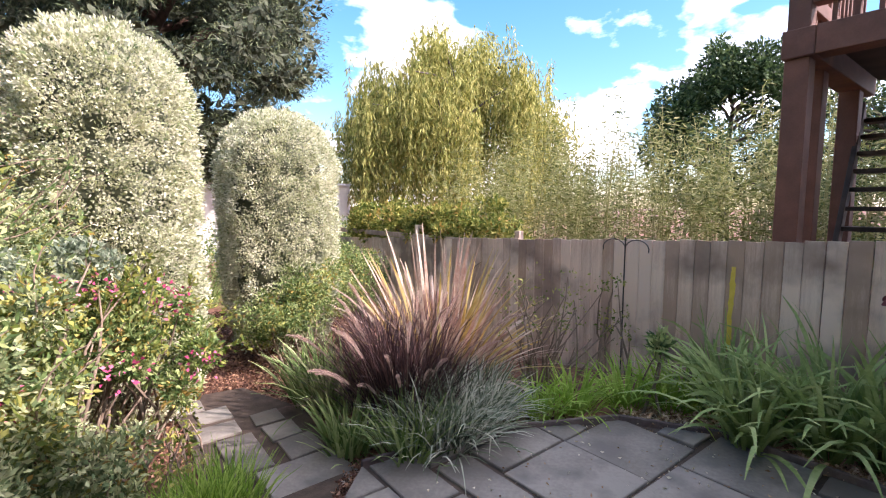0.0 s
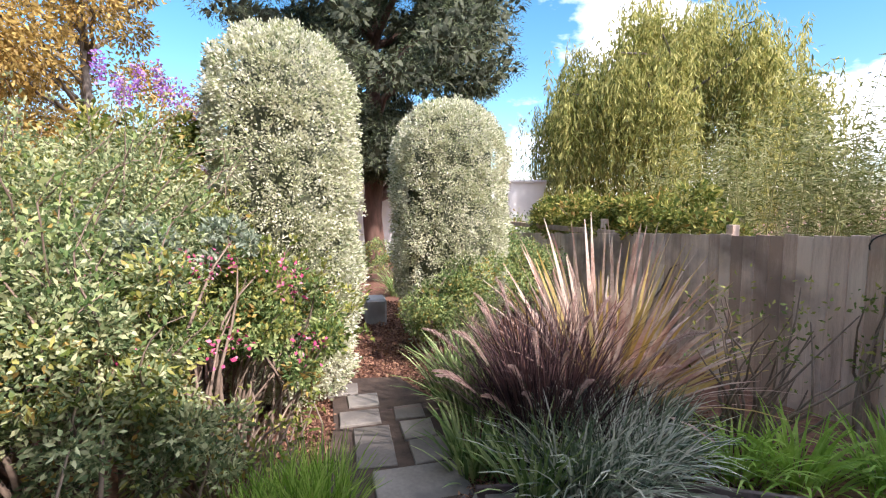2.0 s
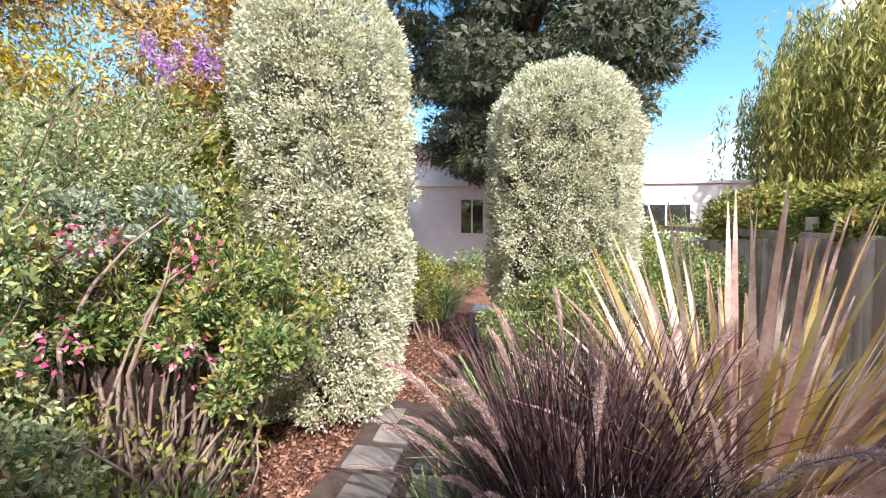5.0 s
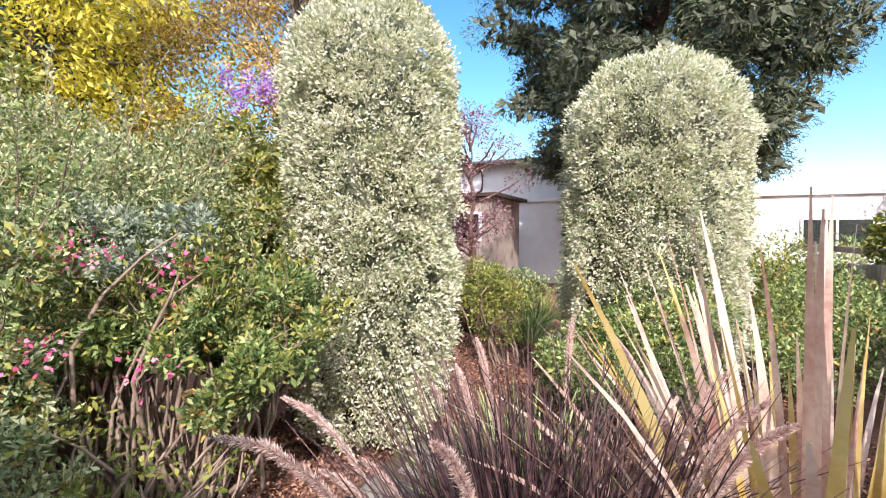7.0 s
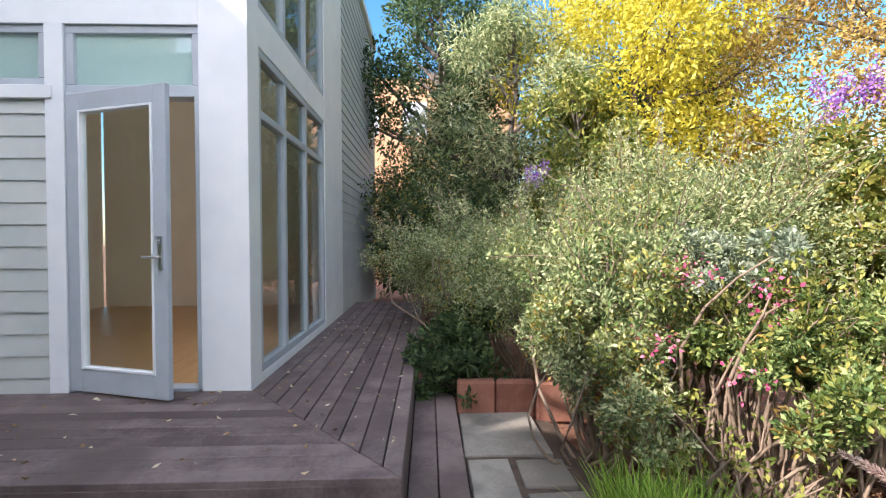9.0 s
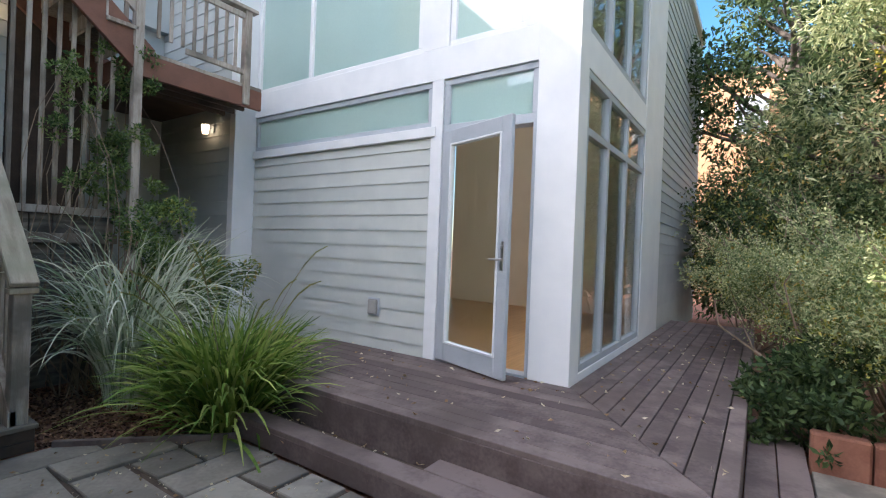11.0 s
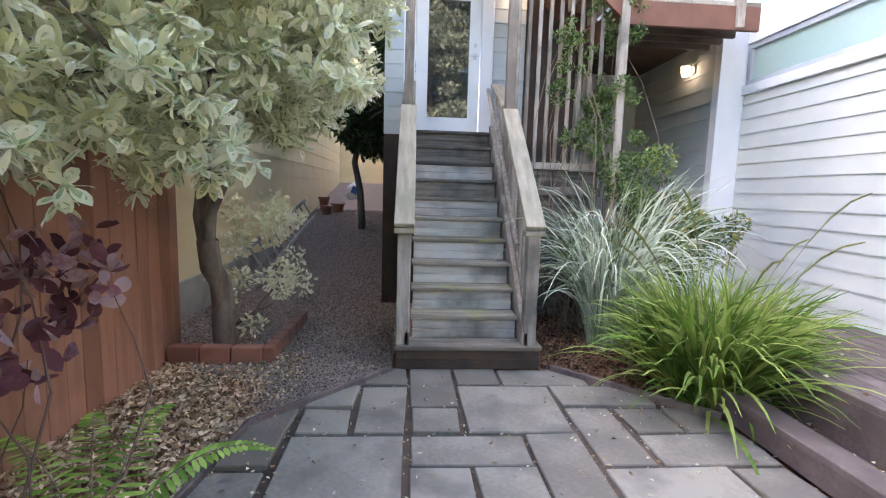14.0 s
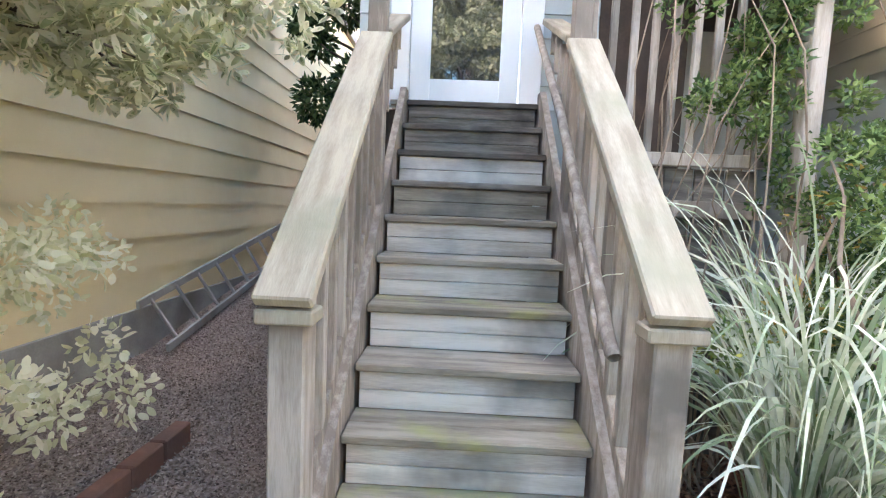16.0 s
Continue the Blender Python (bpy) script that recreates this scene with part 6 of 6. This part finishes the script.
for k, (x, y) in enumerate(((1.55, 8.9), (3.2, 8.9), (2.95, 10.2), (1.3, 10.4))):
    tuft("grass_clump", "green grass clump beside the far path", "grass clump", (x, y), L_BLADE if k % 2 else L_IRIS, 160, 0.6, 0.018, 130 + k, 0.35, 0.8, 0.16, 5, 0.25)
block = empty("stone_block", "pale rough stone block beside the mulch path", "stone")
part("stone", box(2.12, 2.45, 7.85, 8.3, -0.3, 0.16, 0.03), M_CONCRETE, block)
tuft("dark_flax", "dark purple flax clump beside the far path", "flax plant", (0.5, 9.3), L_FOUNTAIN, 160, 1.0, 0.035, 116, 0.4, 0.4, 0.2, 5, 0.3)

# ---- white house to the north, orange house to the west, neighbour's deck ----
wh = empty("white_house", "low white stucco house with dark windows", "house")
part("wall", box(-6.0, 10.0, 18.0, 18.3, -0.4, 2.5, 0.01), M_STUCCO, wh)
part("wall", box(-6.0, 3.8, 18.31, 22.0, 2.3, 3.9, 0.01), M_STUCCO, wh)
part("roof", box(-6.2, 4.0, 17.8, 22.2, 3.9, 4.0, 0.01), M_CONCRETE, wh)
part("parapet", box(-6.1, 10.1, 17.9, 18.4, 2.5, 2.6, 0.01), M_STUCCO, wh)
for x0, x1, z0, z1 in ((-2.6, -1.6, 0.9, 2.1), (0.6, 1.5, 0.8, 2.1), (6.6, 8.2, 0.9, 1.9), (-4.5, -3.4, 0.9, 2.1)):
    wdw = part("window", box(x0, x1, 17.95, 18.05, z0, z1, 0.01), M_WHITE, wh)
    part("pane", box(x0 + 0.07, (x0 + x1) / 2 - 0.03, 17.94, 17.98, z0 + 0.07, z1 - 0.07, 0), M_DARKPANE, wdw)
    part("pane", box((x0 + x1) / 2 + 0.03, x1 - 0.07, 17.94, 17.98, z0 + 0.07, z1 - 0.07, 0), M_DARKPANE, wdw)
shed = empty("grey_shed", "small grey timber shed with a window", "shed")
part("wall", box(-3.6, -0.9, 14.0, 16.5, -0.4, 2.4, 0.01), M_GREYWOOD, shed)
part("roof", box(-3.8, -0.7, 13.8, 16.7, 2.4, 2.5, 0.01), M_DARKWOOD, shed)
swin = part("window", box(-2.0, -1.2, 13.95, 14.05, 1.2, 2.0, 0.01), M_WHITE, shed)
part("pane", box(-1.93, -1.27, 13.94, 13.98, 1.27, 1.93, 0), M_DARKPANE, swin)
oh = empty("orange_house", "terracotta stucco house far behind the trees", "house")
part("wall", box(-22.0, -18.0, -3.0, 6.0, 0, 9.0, 0), M_ORANGE, oh)
for i in range(3):
    w = part("window", box(-18.01, -17.95, -1.5 + i * 2.2, -0.4 + i * 2.2, 6.4, 7.9, 0.01), M_WHITE, oh)
    part("pane", box(-17.96, -17.94, -1.4 + i * 2.2, -0.5 + i * 2.2, 6.5, 7.8, 0), M_DARKPANE, w)
nh = empty("neighbour_house", "tall plain neighbouring house beyond the fence", "house")
part("wall", box(9.0, 16.0, -14.0, -1.6, 0, 6.0, 0.01), M_SIDING_B, nh)
part("roof", box(8.9, 16.2, -14.2, -1.5, 6.0, 6.2, 0.01), M_CONCRETE, nh)
nd = empty("neighbour_deck", "red-brown timber deck on tall posts with open stairs", "deck")
for x, y in ((6.5, 1.86), (7.15, 1.9), (8.5, 1.86)):
    part("post", box(x - 0.1, x + 0.1, y - 0.1, y + 0.1, -0.3, 3.14, 0.008), M_REDWOOD, nd)
part("post", box(6.42, 6.6, 1.78, 1.96, 3.40, 4.9, 0.008), M_REDWOOD, nd)
part("beam", box(6.36, 9.0, 1.72, 1.98, 3.14, 3.40, 0.008), M_REDWOOD, nd)
part("beam", box(6.36, 6.6, -1.7, 1.715, 3.14, 3.40, 0.008), M_REDWOOD, nd)
for y in (0.95, 1.62):
    part("stair_stringer", beam((6.75, y, 0.4), (9.0, y + 0.2, 3.0), 0.05, 0.22, 0.004), M_DARKWOOD, nd)
part("deck_floor", box(6.62, 9.0, -1.7, 1.70, 3.32, 3.40, 0.004), M_DARKWOOD, nd)
part("rail", box(6.44, 9.0, 1.8, 1.92, 3.62, 3.76, 0.006), M_REDWOOD, nd)
part("rail", box(6.44, 6.58, -1.7, 1.775, 3.62, 3.76, 0.006), M_REDWOOD, nd)
for i in range(14):
    part("baluster", box(6.68 + i * 0.16, 6.72 + i * 0.16, 1.84, 1.88, 3.402, 4.8, 0.003), M_REDWOOD, nd)
for i in range(20):
    part("baluster", box(6.49, 6.53, 1.6 - i * 0.16, 1.64 - i * 0.16, 3.402, 4.8, 0.003), M_REDWOOD, nd)
for i in range(11):
    part("stair_tread", box(6.78 + i * 0.205, 7.04 + i * 0.205, 0.98 + i * 0.018, 1.60 + i * 0.018, 0.60 + i * 0.22, 0.65 + i * 0.22, 0.004), M_DARKWOOD, nd)

# ---- loose ground cover, last the paving ----
scatter("bark_chips", "loose red-brown bark chips", "bark mulch", M_CHIP, (0.3, 4.8, 2.7, 9.5), 60000, 0.04, 201, lambda x, y: ~in_poly(x, y, PATIO) & ~in_poly(x, y, GARDEN_PATH))
scatter("bark_chips", "loose red-brown bark chips", "bark mulch", M_CHIP, (0.6, 2.75, -4.0, -1.4), 9000, 0.04, 202, lambda x, y: ~in_poly(x, y, PATIO))
scatter("bark_chips", "loose tan bark chips by the fence", "bark mulch", M_CHIP_TAN, (4.2, 5.65, -2.6, 2.5), 22000, 0.045, 203, lambda x, y: ~in_poly(x, y, PATIO) & (x > 4.55))
gravel = prism([(3.9, -14), (6.08, -14), (6.08, -5.0), (6.08, -2.6), (4.78, -1.95), (4.68, -1.4), (3.9, -2.26), (3.9, -5.0)], -0.2, -0.004)
bmesh.ops.triangulate(gravel, faces=gravel.faces)
for v in gravel.verts:
    v.co.z += passage_z(v.co.y) + 0.004
structure("gravel_path", "fine brown gravel of the side passage, rising away", gravel, M_GRAVEL, "path")
scatter("gravel", "loose small brown stones of the passage", "gravel", M_PEBBLE, (3.9, 6.05, -10.0, -1.5), 82000, 0.02, 204, lambda x, y: ~in_poly(x, y, PATIO) & ((x < 4.76) | (y < -2.3)) & (y < -1.45 - (4.66 - x) * 0.7), 0.0, 0.6, lambda x, y: 0.18 * np.maximum(0, -5.0 - y))
scatter("fallen_leaves", "scattered dry leaves on the paving", "fallen leaves", M_LITTER, (1.8, 4.7, -2.1, 2.6), 620, 0.03, 205, lambda x, y: in_poly(x, y, PATIO), 0.022, 0.1)
scatter("fallen_leaves", "scattered dry yellow leaves on the deck", "fallen leaves", M_LITTER, (-4.0, 1.35, -2.2, 1.65), 420, 0.042, 206, lambda x, y: (x > 0.05) | (y > 0.55), 0.385, 0.1)
scatter("fallen_leaves", "pale dry leaves lying on the low step", "fallen leaves", M_LITTER, (1.42, 1.75, -1.45, 2.0), 260, 0.045, 207, None, 0.10, 0.1)
scatter("joint_litter", "dry leaf bits caught in the paving joints", "fallen leaves", M_LITTER, (1.8, 4.7, -2.1, 2.6), 4200, 0.022, 208, lambda x, y: in_poly(x, y, PATIO) & (np.minimum(np.minimum((x - 1.76) % 0.334, 0.334 - (x - 1.76) % 0.334), np.minimum((y + 2.26) % 0.334, 0.334 - (y + 2.26) % 0.334)) < 0.016), -0.003, 0.1)
make_pavers("patio", "patio of blue-grey flagstones in a random pattern", PATIO, ashlar(1.76, -2.26, 9, 17, 0.334, 4, PATIO_LAID), 4, patio_top, 0.016)
make_pavers("garden_path", "flagstone path through the garden", GARDEN_PATH, PATH_STONES, 9, path_top, 0.014, False)
edging("patio_edging", "thin dark timber edging round the patio", [(4.76, -0.6), (4.80, 0.6), (4.78, 1.70), (4.40, 2.36), (3.70, 2.72), (3.02, 2.95), (2.40, 3.04)], M_DECK)
edging("patio_edging", "thin dark timber edging round the patio", [(2.64, -2.24), (1.78, -1.42)], M_DECK)
edging("patio_edging", "thin dark timber edging beside the gravel", [(3.90, -2.2), (4.68, -1.36), (4.76, -0.6)], M_DECK)
